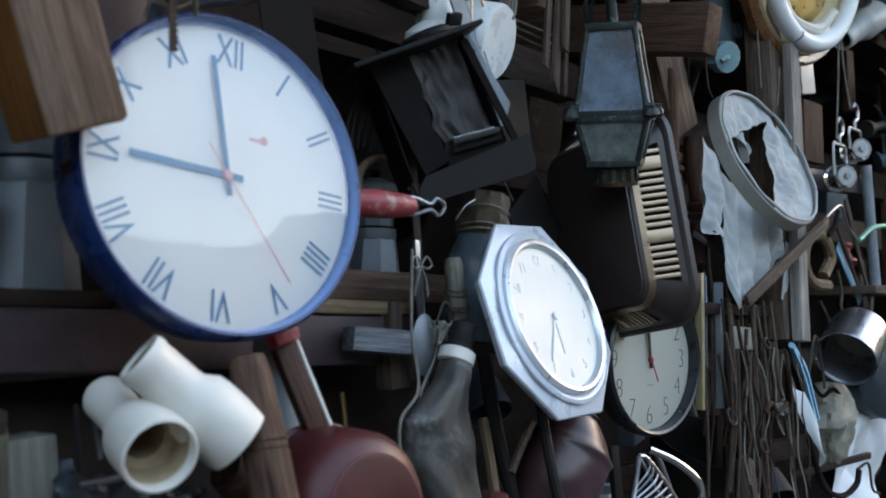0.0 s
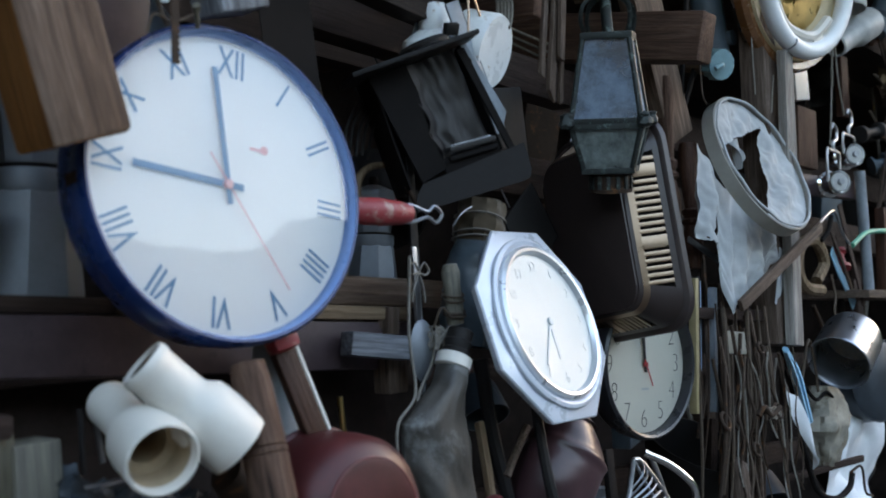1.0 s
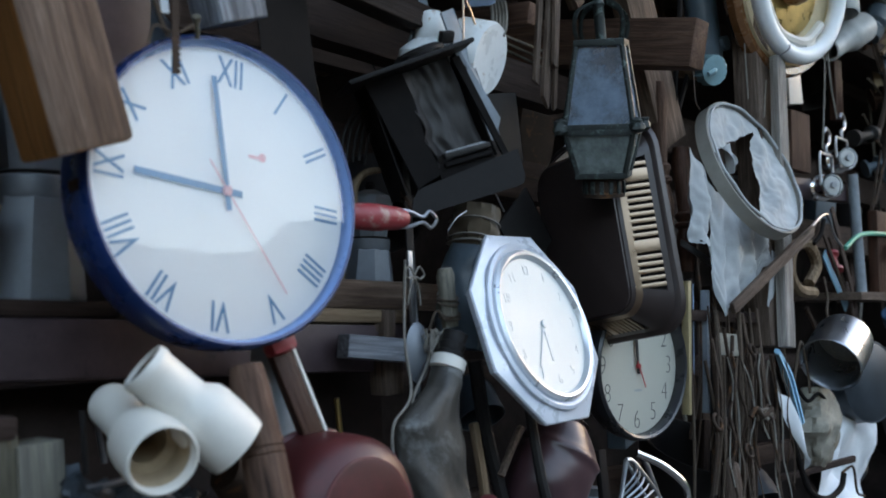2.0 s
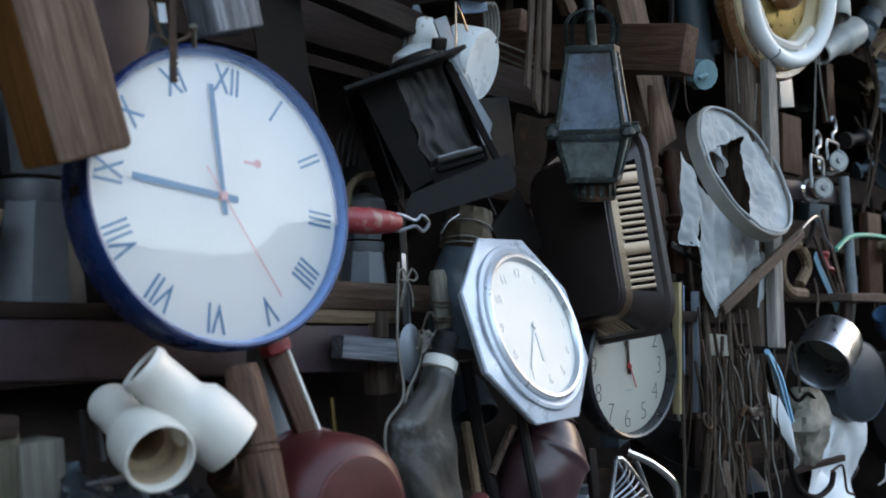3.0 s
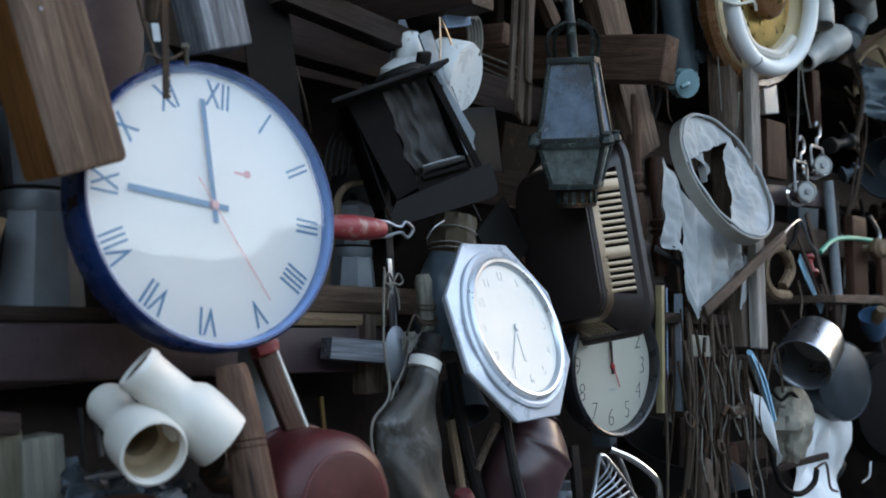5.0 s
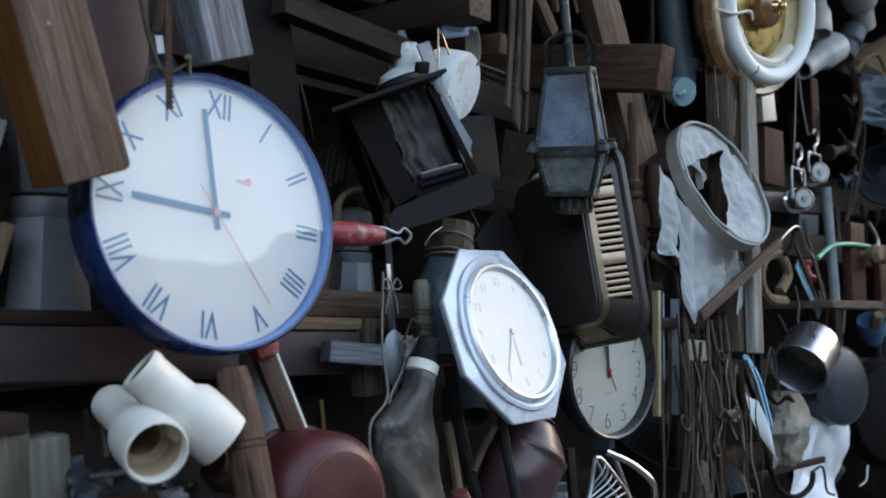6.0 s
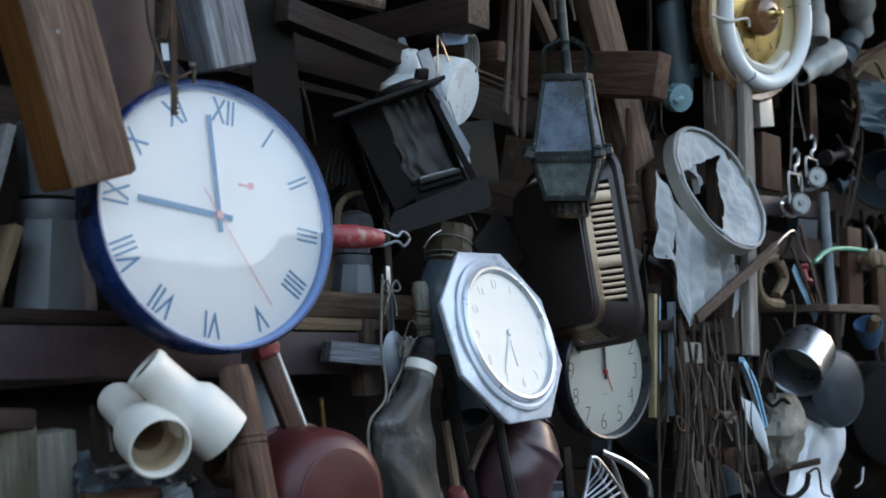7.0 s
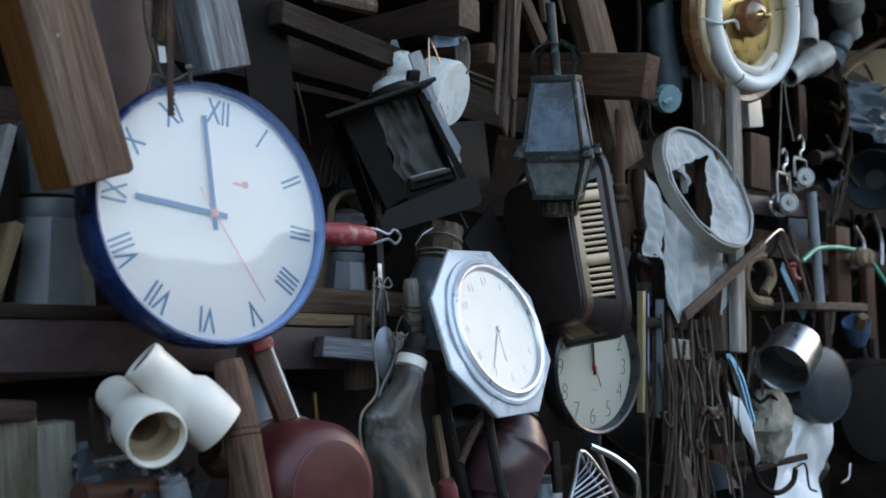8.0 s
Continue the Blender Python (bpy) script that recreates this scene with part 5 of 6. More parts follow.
rod("wooden_ring", [(2.397, 0.950, 1.734), (2.442, 0.950, 1.777), (2.394, 0.950, 1.821), (2.319, 0.950, 1.807), (2.297, 0.950, 1.756), (2.337, 0.950, 1.719), (2.421, 0.950, 1.715)], 0.013, WOOD_TAN, "pale wooden ring on the post", "ring")


# ---- ring lamp ----
def ring_lamp(m):
    t = thing("ceiling_lamp", m, "round lamp with white ring tube, cream tray and varnished wooden rim", "lamp")
    part("wooden_rim", lathe(bmesh.new(), [(0, -0.085), (0.19, -0.085), (0.222, -0.076), (0.238, -0.056), (0.239, -0.034), (0.230, -0.022), (0.214, -0.024), (0.208, -0.034), (0.20, -0.040)], 72), VARNISH, t, "glossy varnished wooden rim")
    part("tray", lathe(bmesh.new(), [(0.212, -0.026), (0.210, -0.018), (0.206, -0.019), (0.198, -0.036), (0.15, -0.042), (0, -0.044)], 72), CREAM, t, "cream enamel tray")
    part("reflector", lathe(bmesh.new(), [(0.140, -0.040), (0.130, -0.026), (0.10, -0.022), (0, -0.022)], 56), BRASS, t, "polished brass centre plate")
    part("ring_tube", sweep(bmesh.new(), [(0.186 * math.cos(a), 0.186 * math.sin(a), 0.006) for a in (2 * math.pi * k / 80 for k in range(80))], 0.0225, 14, closed=True), TUBE_WHITE, t, "white ring tube")
    part("knob", lathe(bmesh.new(), [(0.052, -0.022), (0.056, -0.006), (0.050, 0.014), (0.034, 0.026), (0.022, 0.028), (0, 0.028)], 36), VARNISH, t, "turned wooden centre knob")
    part("finial", lathe(bmesh.new(), [(0.019, 0.028), (0.014, 0.036), (0.009, 0.040), (0.011, 0.050), (0.006, 0.058), (0, 0.060)], 16), BRASS, t, "brass finial")
    part("socket", box(bmesh.new(), 0.050, 0.040, 0.034, pose(0.066, -0.150, -0.004, 0, 0, 24), 0.008), PVC, t, "cream tube socket")
    part("lead", sweep(bmesh.new(), [(-0.130, -0.060, -0.01), (-0.090, -0.135, 0.006), (-0.02, -0.150, 0.008), (0.05, -0.140, 0.004), (0.10, -0.09, 0.012)], 0.014, 8), PVC, t, "cream sleeved lead")
    part("hook_wire", sweep(bmesh.new(), [(-0.235, -0.045, 0.0), (-0.19, -0.055, 0.028), (-0.12, -0.035, 0.030), (-0.09, -0.050, 0.020)], 0.004, 8), PVC, t, "bent white wire")
    for a in (20, 110, 250):
        c, s = math.cos(radians(a)), math.sin(radians(a))
        part("tube_clip", sweep(bmesh.new(), [(0.16 * c, 0.16 * s, -0.03), (0.163 * c, 0.163 * s, 0.0), (0.19 * c, 0.19 * s, 0.032), (0.216 * c, 0.216 * s, 0.004)], 0.002, 6), STEEL, t)
    return t


ring_lamp(pose(2.263, 0.905, 2.362, 95.8, 0, -9.0) @ Matrix.Scale(0.82, 4))
rod("lamp_wire", [(2.273, 0.975, 2.522), (2.273, 0.98, 2.65), (2.273, 0.98, 2.80)], 0.004, CORD_DARK, "dark wire that the ring lamp hangs by", "wire")
plank("block", (2.524, 1.020, 2.161), (2.511, 1.020, 2.238), 0.075, 0.04, PVC, "pale plastic switch box below the lamp", "switch")
for a, b in (((2.109, 0.950, 2.095), (2.096, 0.950, 2.207)), ((2.309, 0.950, 2.124), (2.293, 0.950, 2.177)), ((2.138, 0.930, 2.060), (2.151, 0.930, 2.138))):
    rod("thin_wire", [a, b], 0.0016, CORD, "thin pale wire hanging from the lamp", "wire", "lamp wires", segs=5)



# ---- right: strings and steel fittings ----
rod("string", [(2.486, 0.935, 2.293), (2.471, 0.935, 2.150), (2.468, 0.940, 2.039)], 0.0022, CORD, "pale string holding a steel fitting", "string", "fitting strings", segs=6)
rod("string", [(2.493, 0.935, 2.294), (2.512, 0.935, 2.198), (2.557, 0.940, 2.121)], 0.0022, CORD, "pale string holding a steel fitting", "string", "fitting strings", segs=6)


def shackle(o, tall):
    """A porcelain-faced steel roller in a bent steel stirrup."""
    t = thing("pulley_shackle", o, "bright steel pulley with white face hanging from a hook", "pulley", "hanging pulleys")
    part("roller", lathe(bmesh.new(), [(0, -0.060), (0.022, -0.060), (0.027, -0.054), (0.027, -0.030), (0.031, -0.026), (0.031, -0.018), (0.025, -0.014), (0.025, 0.010), (0.029, 0.014), (0.029, 0.022), (0.026, 0.025), (0.022, 0.020), (0, 0.020)], 28, pose(0, 0, 0, 90, 0, -38)), CHROME, t)
    part("roller_face", lathe(bmesh.new(), [(0, 0.026), (0.020, 0.026), (0.022, 0.023), (0.0, 0.022)], 24, pose(0, 0, 0, 90, 0, -38)), PORCELAIN, t, "white porcelain roller face")
    part("axle", lathe(bmesh.new(), [(0, 0.034), (0.007, 0.034), (0.008, 0.026), (0, 0.026)], 10, pose(0, 0, 0, 90, 0, -38)), STEEL, t)
    part("stirrup", sweep(bmesh.new(), [(-0.036, 0, 0.0), (-0.038, 0, tall * 0.95), (-0.02, 0, tall), (0.020, 0, tall), (0.036, 0, tall * 0.9), (0.036, 0, 0.0)], 0.0035, 8, n=3), STEEL, t)
    part("hook", sweep(bmesh.new(), [(0.0, 0, tall), (0.0, 0, tall + 0.02), (0.018, 0, tall + 0.030), (0.020, 0, tall + 0.052), (0.002, 0, tall + 0.062), (-0.010, 0, tall + 0.050)], 0.0045, 8), STEEL, t)


shackle((2.554, 0.966, 1.965), 0.075)
shackle((2.693, 0.981, 2.047), 0.050)
turned("grey_tube", (2.815, 0.985, 1.715), (2.770, 0.985, 2.020), [(0, 0), (0.013, 0), (0.013, 1), (0.0, 1)], GREY_PAINT, "dull grey metal tube hanging upright", "tube", 18)
plank("leather_belt", (2.697, 0.955, 1.689), (2.585, 0.965, 1.920), 0.020, 0.005, WOOD_DARK, "old dark leather belt hanging down", "belt", wear=0.002)
plank("leather_belt", (2.693, 0.975, 1.711), (2.546, 0.975, 1.867), 0.014, 0.005, RUST, "old dark leather belt hanging down", "belt", wear=0.002)
plank("blue_rag", (2.715, 0.985, 1.689), (2.582, 0.985, 1.814), 0.030, 0.003, CLOTH_BLUE, "dull blue rag hanging in the shade", "rag", wear=0.004)
rod("wire_hanger", [(2.337, 0.930, 1.836), (2.408, 0.930, 1.875), (2.474, 0.935, 1.890), (2.525, 0.940, 1.850), (2.571, 0.940, 1.825)], 0.003, STEEL, "bent grey wire hanger", "wire")
rod("iron_hook", [(2.440, 0.930, 1.877), (2.419, 0.930, 1.842), (2.392, 0.935, 1.820)], 0.005, BLACK_IRON, "black iron hook above the ring", "hook")


# ---- upper right: porcelain, card, glass ----
def white_socket(a, b, r, label):
    turned("porcelain_fitting", a, b, [(r * 0.55, 0.02), (r * 0.62, 0), (r * 0.7, 0.02), (r * 0.7, 0.45), (r * 0.9, 0.52), (r, 0.6), (r, 0.97), (r * 0.9, 1.0), (r * 0.82, 0.97), (r * 0.75, 0.6), (0, 0.58)], PORCELAIN, label, "fitting", 30, "porcelain fittings")


white_socket((2.672, 1.000, 2.313), (2.832, 0.970, 2.403), 0.040, "white porcelain tube fitting hanging askew")
white_socket((3.114, 1.000, 2.522), (2.995, 0.970, 2.615), 0.048, "white porcelain funnel-shaped fitting")
white_socket((2.763, 0.990, 2.556), (2.724, 0.970, 2.411), 0.030, "white porcelain neck of an insulator")
turned("insulator", (3.008, 1.020, 2.420), (3.054, 1.000, 2.509), [(0, 0), (0.03, 0), (0.034, 0.3), (0.026, 0.4), (0.034, 0.5), (0.034, 0.9), (0, 1)], BLUE_GREY, "dark blue glass insulator", "insulator", 20)
plank("cardboard_sheet", (3.416, 1.050, 2.337), (3.381, 1.050, 2.541), 0.24, 0.006, CARD, "bent brown cardboard sheet", "cardboard", face=(-0.6, -1, 0), wear=0.006)


def crumple(u, v):
    return Vector(((u - 0.5) * 0.24, 0.05 * noise.noise((u * 4, v * 4, 5)) + 0.02 * noise.noise((u * 11, v * 11, 1)) - 0.05 * math.sin(math.pi * u), (v - 0.5) * 0.15 - 0.07 * u))


solo("plastic_bag", sheet(bmesh.new(), crumple, 28, 20, 0.0006), BLUE_GREY, Matrix.Translation((3.173, 0.990, 2.316)), "crumpled greyish plastic bag", "bag")
turned("glass_lamp", (3.429, 1.040, 2.136), (3.181, 0.970, 2.100), [(0, 0), (0.06, 0.0), (0.082, 0.5), (0.090, 0.9), (0.085, 1.0), (0.078, 0.9), (0.03, 0.6), (0, 0.6)], PAN_BLUE, "round dusty headlamp with a metal rim", "lamp", 40)
turned("spool", (2.874, 1.020, 2.128), (3.002, 1.010, 2.157), [(0, 0), (0.022, 0), (0.022, 0.15), (0.012, 0.2), (0.012, 0.8), (0.022, 0.85), (0.022, 1), (0, 1)], DARK_METAL, "dark metal spool with bright rims", "spool", 20)
rod("cable", [(2.994, 0.980, 2.366), (3.060, 0.975, 2.413), (3.149, 0.975, 2.441), (3.229, 0.980, 2.409)], 0.006, WOOD_TAN, "curl of tan cable", "cable")


BLUE_DULL = coat("dull_blue", (0.05, 0.13, 0.24), 0.4, vary=0.3)
# ---- right: drawer, ledge, pots ----
def drawer():
    m, ln = along((2.968, 0.990, 1.715), (2.964, 0.990, 1.944))
    t = thing("drawer_front", m, "reddish brown drawer front stood on end with turned wooden knobs", "drawer")
    part("front", plank_mesh(0.100, 0.025, ln, 0.003, 0.001), WOOD_RED, t)
    for x, k in ((0.020, 0), (0.072, 1)):
        part("knob", lathe(bmesh.new(), [(0.010, 0), (0.009, 0.014), (0.024, 0.030), (0.027, 0.042), (0.018, 0.054), (0, 0.057)], 24, pose(x, -0.012, ln * 0.63, 90)), WOOD_TAN, t, "turned pale wooden knob")


drawer()
plank("ledge", (2.660, 0.930, 1.715), (3.008, 0.930, 1.721), 0.020, 0.20, WOOD_DRIFT, "narrow grey wooden ledge", "shelf", bevel=0.003)
plank("ledge_bracket", (2.72, 0.98, 1.752), (2.72, 2.38, 1.752), 0.04, 0.03, WOOD_DARK, "dark bearer that carries the ledge", "bearer", face=(0, 0, 1))
plank("ledge_bracket", (2.95, 0.98, 1.752), (2.95, 2.38, 1.752), 0.04, 0.03, WOOD_DARK, "dark bearer that carries the ledge", "bearer", face=(0, 0, 1))
rod("green_cord", [(2.669, 0.970, 1.830), (2.791, 0.975, 1.871), (2.974, 0.970, 1.883), (3.067, 0.950, 1.865), (3.235, 0.940, 1.768)], 0.006, GREEN, "green cord strung between hooks", "cord")
turned("blue_bowl", (3.069, 0.980, 1.622), (3.025, 0.970, 1.682), [(0, 0), (0.02, 0), (0.034, 0.5), (0.040, 1), (0.037, 1), (0.02, 0.2), (0, 0.15)], BLUE_DULL, "small dull blue bowl", "bowl", 28)
turned("wooden_ball", (3.005, 0.955, 1.666), (2.973, 0.930, 1.696), [(0, 0), (0.014, 0), (0.018, 0.5), (0.012, 1), (0, 1)], WOOD_TAN, "turned pale wooden knob", "knob", 20)


def metal_cup():
    m, ln = along((2.350, 0.890, 1.557), (2.444, 0.889, 1.619), (0, 0, 1))
    t = thing("metal_cup", m, "dented bright tin cup hanging mouth outwards", "cup")
    part("body", lathe(bmesh.new(), [(0.062, 0.004), (0.065, 0.002), (0.066, 0.005), (0.064, 0.010), (0.062, 0.10), (0.058, 0.112), (0, 0.114), (0, 0.108), (0.056, 0.104), (0.059, 0.01), (0.062, 0.004)], 48), STEEL_BRIGHT, t)
    part("inside", lathe(bmesh.new(), [(0.060, 0.008), (0.057, 0.098), (0, 0.100)], 36), CORD, t, "dull grey-brown inside")


STEEL_BRIGHT = coat("bright_tin", (0.46, 0.48, 0.51), 0.3, metal=1.0, vary=0.15, relief=0.12)
metal_cup()
rod("twine", [(2.509, 0.945, 1.643), (2.495, 0.950, 1.670), (2.514, 0.955, 1.705), (2.508, 0.960, 1.753)], 0.003, CORD_DARK, "dark cord that the cup hangs by", "cord")


def hanging_pan(c, r, d, mt, label, yaw, pitch):
    t = thing("frying_pan", pose(*c, 90 + pitch, 0, yaw), label, "pan", "dark pans")
    part("bowl", lathe(bmesh.new(), [(0, 0.0), (r * 0.84, 0.0), (r * 0.90, -0.004), (r, -d), (r * 1.03, -d), (r * 0.98, -d * 1.05), (r * 0.86, -0.012), (0, -0.008)], 48), mt, t)
    part("rim_wire", sweep(bmesh.new(), [(r * 0.92 * math.cos(a), r * 0.92 * math.sin(a), -0.004) for a in (k * math.pi / 24 for k in range(48))], 0.0022, 6, closed=True), mt, t)
    part("handle", sweep(bmesh.new(), [(0, r, -d), (0, r + 0.05, -d - 0.01), (0, r + 0.17, -d - 0.015)], 0.007, 8, flat=0.5), DARK_METAL, t)


hanging_pan((2.698, 0.925, 1.514), 0.104, 0.085, PAN_BLUE, "dark blue-grey cooking pan hung bottom outwards", -18, -2)
hanging_pan((3.162, 0.955, 1.428), 0.15, 0.06, BLACK_IRON, "large black iron pan hung bottom outwards", -30, 0)
rod("pan_loop", [(2.721, 0.900, 1.270), (2.767, 0.900, 1.281), (2.780, 0.900, 1.315)], 0.003, STEEL, "small bright wire loop", "wire")


# ---- bags, paper, blue cloth ----
def bag_sheet(u, v):
    return Vector(((u - 0.5) * 0.30 + 0.03 * v, 0.05 * noise.noise((u * 3, v * 4, 7)) - 0.05 * math.sin(math.pi * u) * (1 - v) + 0.012 * noise.noise((u * 9, v * 9, 2)), -0.42 * (1 - v) + 0.03 * math.sin(5 * u)))


solo("white_bag", sheet(bmesh.new(), bag_sheet, 34, 34, 0.0006), PAPER, Matrix.Translation((2.690, 1.000, 1.440)), "white plastic bag hanging full", "bag")


def pouch(u, v):
    a = 2 * math.pi * u
    r = (0.030 + 0.045 * math.sin(math.pi * min(1, (1 - v) * 0.9 + 0.08))) * (1 + 0.30 * noise.noise((math.cos(a) * 2, math.sin(a) * 2, v * 5)) + 0.16 * noise.noise((math.cos(a) * 5, math.sin(a) * 5, v * 12)))
    return Vector((r * math.cos(a), 0.55 * r * math.sin(a), -0.17 * (1 - v)))


solo("cloth_pouch", sheet(bmesh.new(), pouch, 30, 22, 0), BAG, Matrix.Translation((2.409, 0.945, 1.509)), "stained pale cloth pouch tied at the top", "pouch")
rod("black_cable", [(2.247, 0.920, 1.513), (2.303, 0.920, 1.484), (2.363, 0.920, 1.497), (2.423, 0.920, 1.463), (2.447, 0.920, 1.436), (2.430, 0.920, 1.414)], 0.004, BLACK_IRON, "black cable looped over the pouch", "cable")
rod("pouch_tie", [(2.270, 0.935, 1.525), (2.321, 0.940, 1.607), (2.341, 0.935, 1.549), (2.340, 0.930, 1.498)], 0.003, CORD_DARK, "dark cord that ties the pouch", "cord")
for k in range(6):
    a, b = Vector((2.149, 0.915, 1.586)), Vector((2.233, 0.905, 1.442))
    s = Vector((0.006 * k - 0.012, 0.006 * (k % 3), 0.004 * (k % 2)))
    rod("blue_strip", [a + s * 0.4, a.lerp(b, 0.4) + s + Vector((0.010, 0, 0.008)), b + s * 0.8], 0.0105, CLOTH_BLUE, "strip of light blue cloth", "cloth", "blue cloth strips", segs=6, flat=0.35)
plank("black_strap", (2.247, 0.925, 1.444), (2.167, 0.935, 1.576), 0.012, 0.004, BLACK_IRON, "black strap behind the blue cloth", "strap", wear=0.001)


def paper_sheet(u, v):
    w = 0.060 * (1 - 0.78 * v)
    return Vector((w * (u - 0.5) + 0.102 * v, 0.010 * math.sin(3 * u + 4 * v), -0.150 * v - 0.02 * u))


solo("paper_sheet", sheet(bmesh.new(), paper_sheet, 12, 16, 0.0006), PAPER, Matrix.Translation((2.148, 0.905, 1.516)), "torn sheet of white paper hanging by a corner", "paper")
plank("rail", (2.244, 0.955, 1.326), (2.528, 0.905, 1.348), 0.014, 0.012, WOOD_DARK, "dark narrow rail with torn wrapping", "rail", wear=0.003)
rod("black_hose", [(2.245, 0.930, 1.413), (2.280, 0.925, 1.336), (2.311, 0.920, 1.294), (2.383, 0.915, 1.275), (2.447, 0.910, 1.292), (2.467, 0.910, 1.321)], 0.0065, BLACK_IRON, "curved black hose hook", "hose")
rod("bent_wire", [(2.457, 0.910, 1.324), (2.522, 0.910, 1.330), (2.543, 0.910, 1.275), (2.586, 0.910, 1.260)], 0.003, RUST, "bent rusty wire below the rail", "wire")

WOOD_DRIFT_PALE = wood("wood_drift_pale", (0.12, 0.105, 0.09), (0.28, 0.25, 0.225), (0.42, 0.39, 0.36))
plank("pale_lath", (2.178, 0.900, 1.596), (2.220, 0.925, 2.200), 0.042, 0.020, WOOD_DRIFT_PALE, "pale weathered lath nailed to the post", "lath", wear=0.002)
# ---- bundle of hanging irons and straps ----
RODS = ((1196, 640, 1182, 900, 3), (1208, 600, 1206, 860, 4), (1217, 590, 1224, 900, 3), (1226, 560, 1240, 720, 2), (1234, 575, 1262, 905, 5), (1243, 590, 1245, 800, 4),
        (1252, 610, 1290, 900, 3), (1262, 630, 1272, 905, 6), (1272, 640, 1300, 900, 4), (1282, 650, 1308, 905, 6), (1230, 640, 1212, 740, 3), (1250, 720, 1286, 910, 4), (1224, 770, 1236, 915, 5))
irng = random.Random(11)
RODS += tuple((a, irng.uniform(585, 680), a + irng.uniform(-14, 26), irng.uniform(740, 930), irng.uniform(1.0, 3.6)) for a in (1180 + 4.6 * j for j in range(26)))
for k, (x0, y0, x1, y1, r) in enumerate(RODS):
    y = 0.925 + 0.012 * (k % 5)
    u0, u1 = 1.905 + (x0 - 1200) * 0.00205, 1.905 + (x1 - 1200) * 0.00205
    z0, z1 = 1.635 - (y0 - 600) * 0.00118, 1.635 - (y1 - 600) * 0.00118
    mid = Vector(((u0 + u1) / 2 + 0.010 * math.sin(k * 2.3), y - 0.008, (z0 + z1) / 2))
    rod("hanging_iron", [(u0, y, z0 + 0.03), mid, (u1, y + 0.004, z1)], 0.0009 * r + 0.0010, (RUST, CORD_DARK, RUST, WOOD_DRIFT)[k % 4], ("long rusty iron rod hanging in a bundle", "dark leather thong hanging in a bundle", "long rusty iron rod hanging in a bundle", "thin weathered stick hanging in a bundle")[k % 4], "rod", "hanging irons", segs=7)
for k in range(20):
    x, z = 1.905 + 0.0135 * k, 1.60 - 0.035 * irng.random()
    n = 4 + k % 3
    drop = irng.uniform(0.16, 0.34)
    path = [(x + 0.004 * k * j / n + irng.uniform(-0.016, 0.016), 0.912 + irng.uniform(-0.006, 0.010), z - drop * j / n) for j in range(n + 1)]
    rod("thong", path, irng.uniform(0.0012, 0.0026), (CORD_DARK, CORD, RUST)[k % 3], "crooked brown thong hanging among the irons", "thong", "hanging thongs", segs=6)
for k in range(7):
    a0 = irng.uniform(0, 6)
    rod("knot", [(2.040 + 0.020 * math.sin(a0 + 1.3 * j) + 0.006 * k, 0.903, 1.470 + 0.012 * math.cos(a0 + 2.1 * j)) for j in range(6)], 0.0022, (CORD_DARK, CORD)[k % 2], "knotted brown cord round the irons", "cord", "knotted cords", segs=6)
for k, (p, r) in enumerate((((2.081, 0.905, 1.472), 0.013), ((2.034, 0.905, 1.472), 0.010), ((1.880, 0.915, 1.463), 0.014), ((2.007, 0.915, 1.403), 0.012), ((2.031, 0.915, 1.591), 0.010), ((1.939, 0.920, 1.454), 0.011))):
    solo("iron_ring", sweep(bmesh.new(), [(r * math.cos(a), 0.35 * r * math.sin(a), r * math.sin(a)) for a in (j * math.pi / 10 for j in range(20))], 0.0032, 8, closed=True), RUST, Matrix.Translation(p), "rusty iron ring in the hanging bundle", "ring", "iron rings")
rod("chain_link", [(1.994, 0.905, 1.467), (2.009, 0.900, 1.482), (2.039, 0.900, 1.466), (2.079, 0.900, 1.479)], 0.005, RUST, "short rusty chain across the irons", "chain")
plank("cardboard_tag", (1.953, 0.925, 1.581), (1.956, 0.930, 1.623), 0.060, 0.006, BAG, "small pale wooden tag tied to the irons", "tag", face=(-0.2, -1, 0))
turned("iron_pestle", (1.945, 0.940, 1.439), (1.928, 0.940, 1.565), [(0, 0), (0.012, 0), (0.016, 0.3), (0.014, 0.7), (0.010, 1), (0, 1)], DARK_METAL, "dark tool handle hanging in the bundle", "tool", 18)
turned("brush_handle", (1.968, 0.925, 1.268), (1.963, 0.935, 1.393), [(0, 0), (0.016, 0), (0.022, 0.3), (0.016, 0.9), (0, 1)], WOOD_DRIFT, "worn grey brush end below the irons", "brush", 16)
plank("hanging_bar", (1.86, 0.955, 1.655), (2.24, 0.955, 1.655), 0.022, 0.018, WOOD_DARK, "dark wooden bar that the irons hang on", "bar")
plank("board", (2.096, 1.050, 1.249), (2.107, 1.050, 1.450), 0.03, 0.02, WOOD_DARK, "dark narrow board behind the irons", "board")


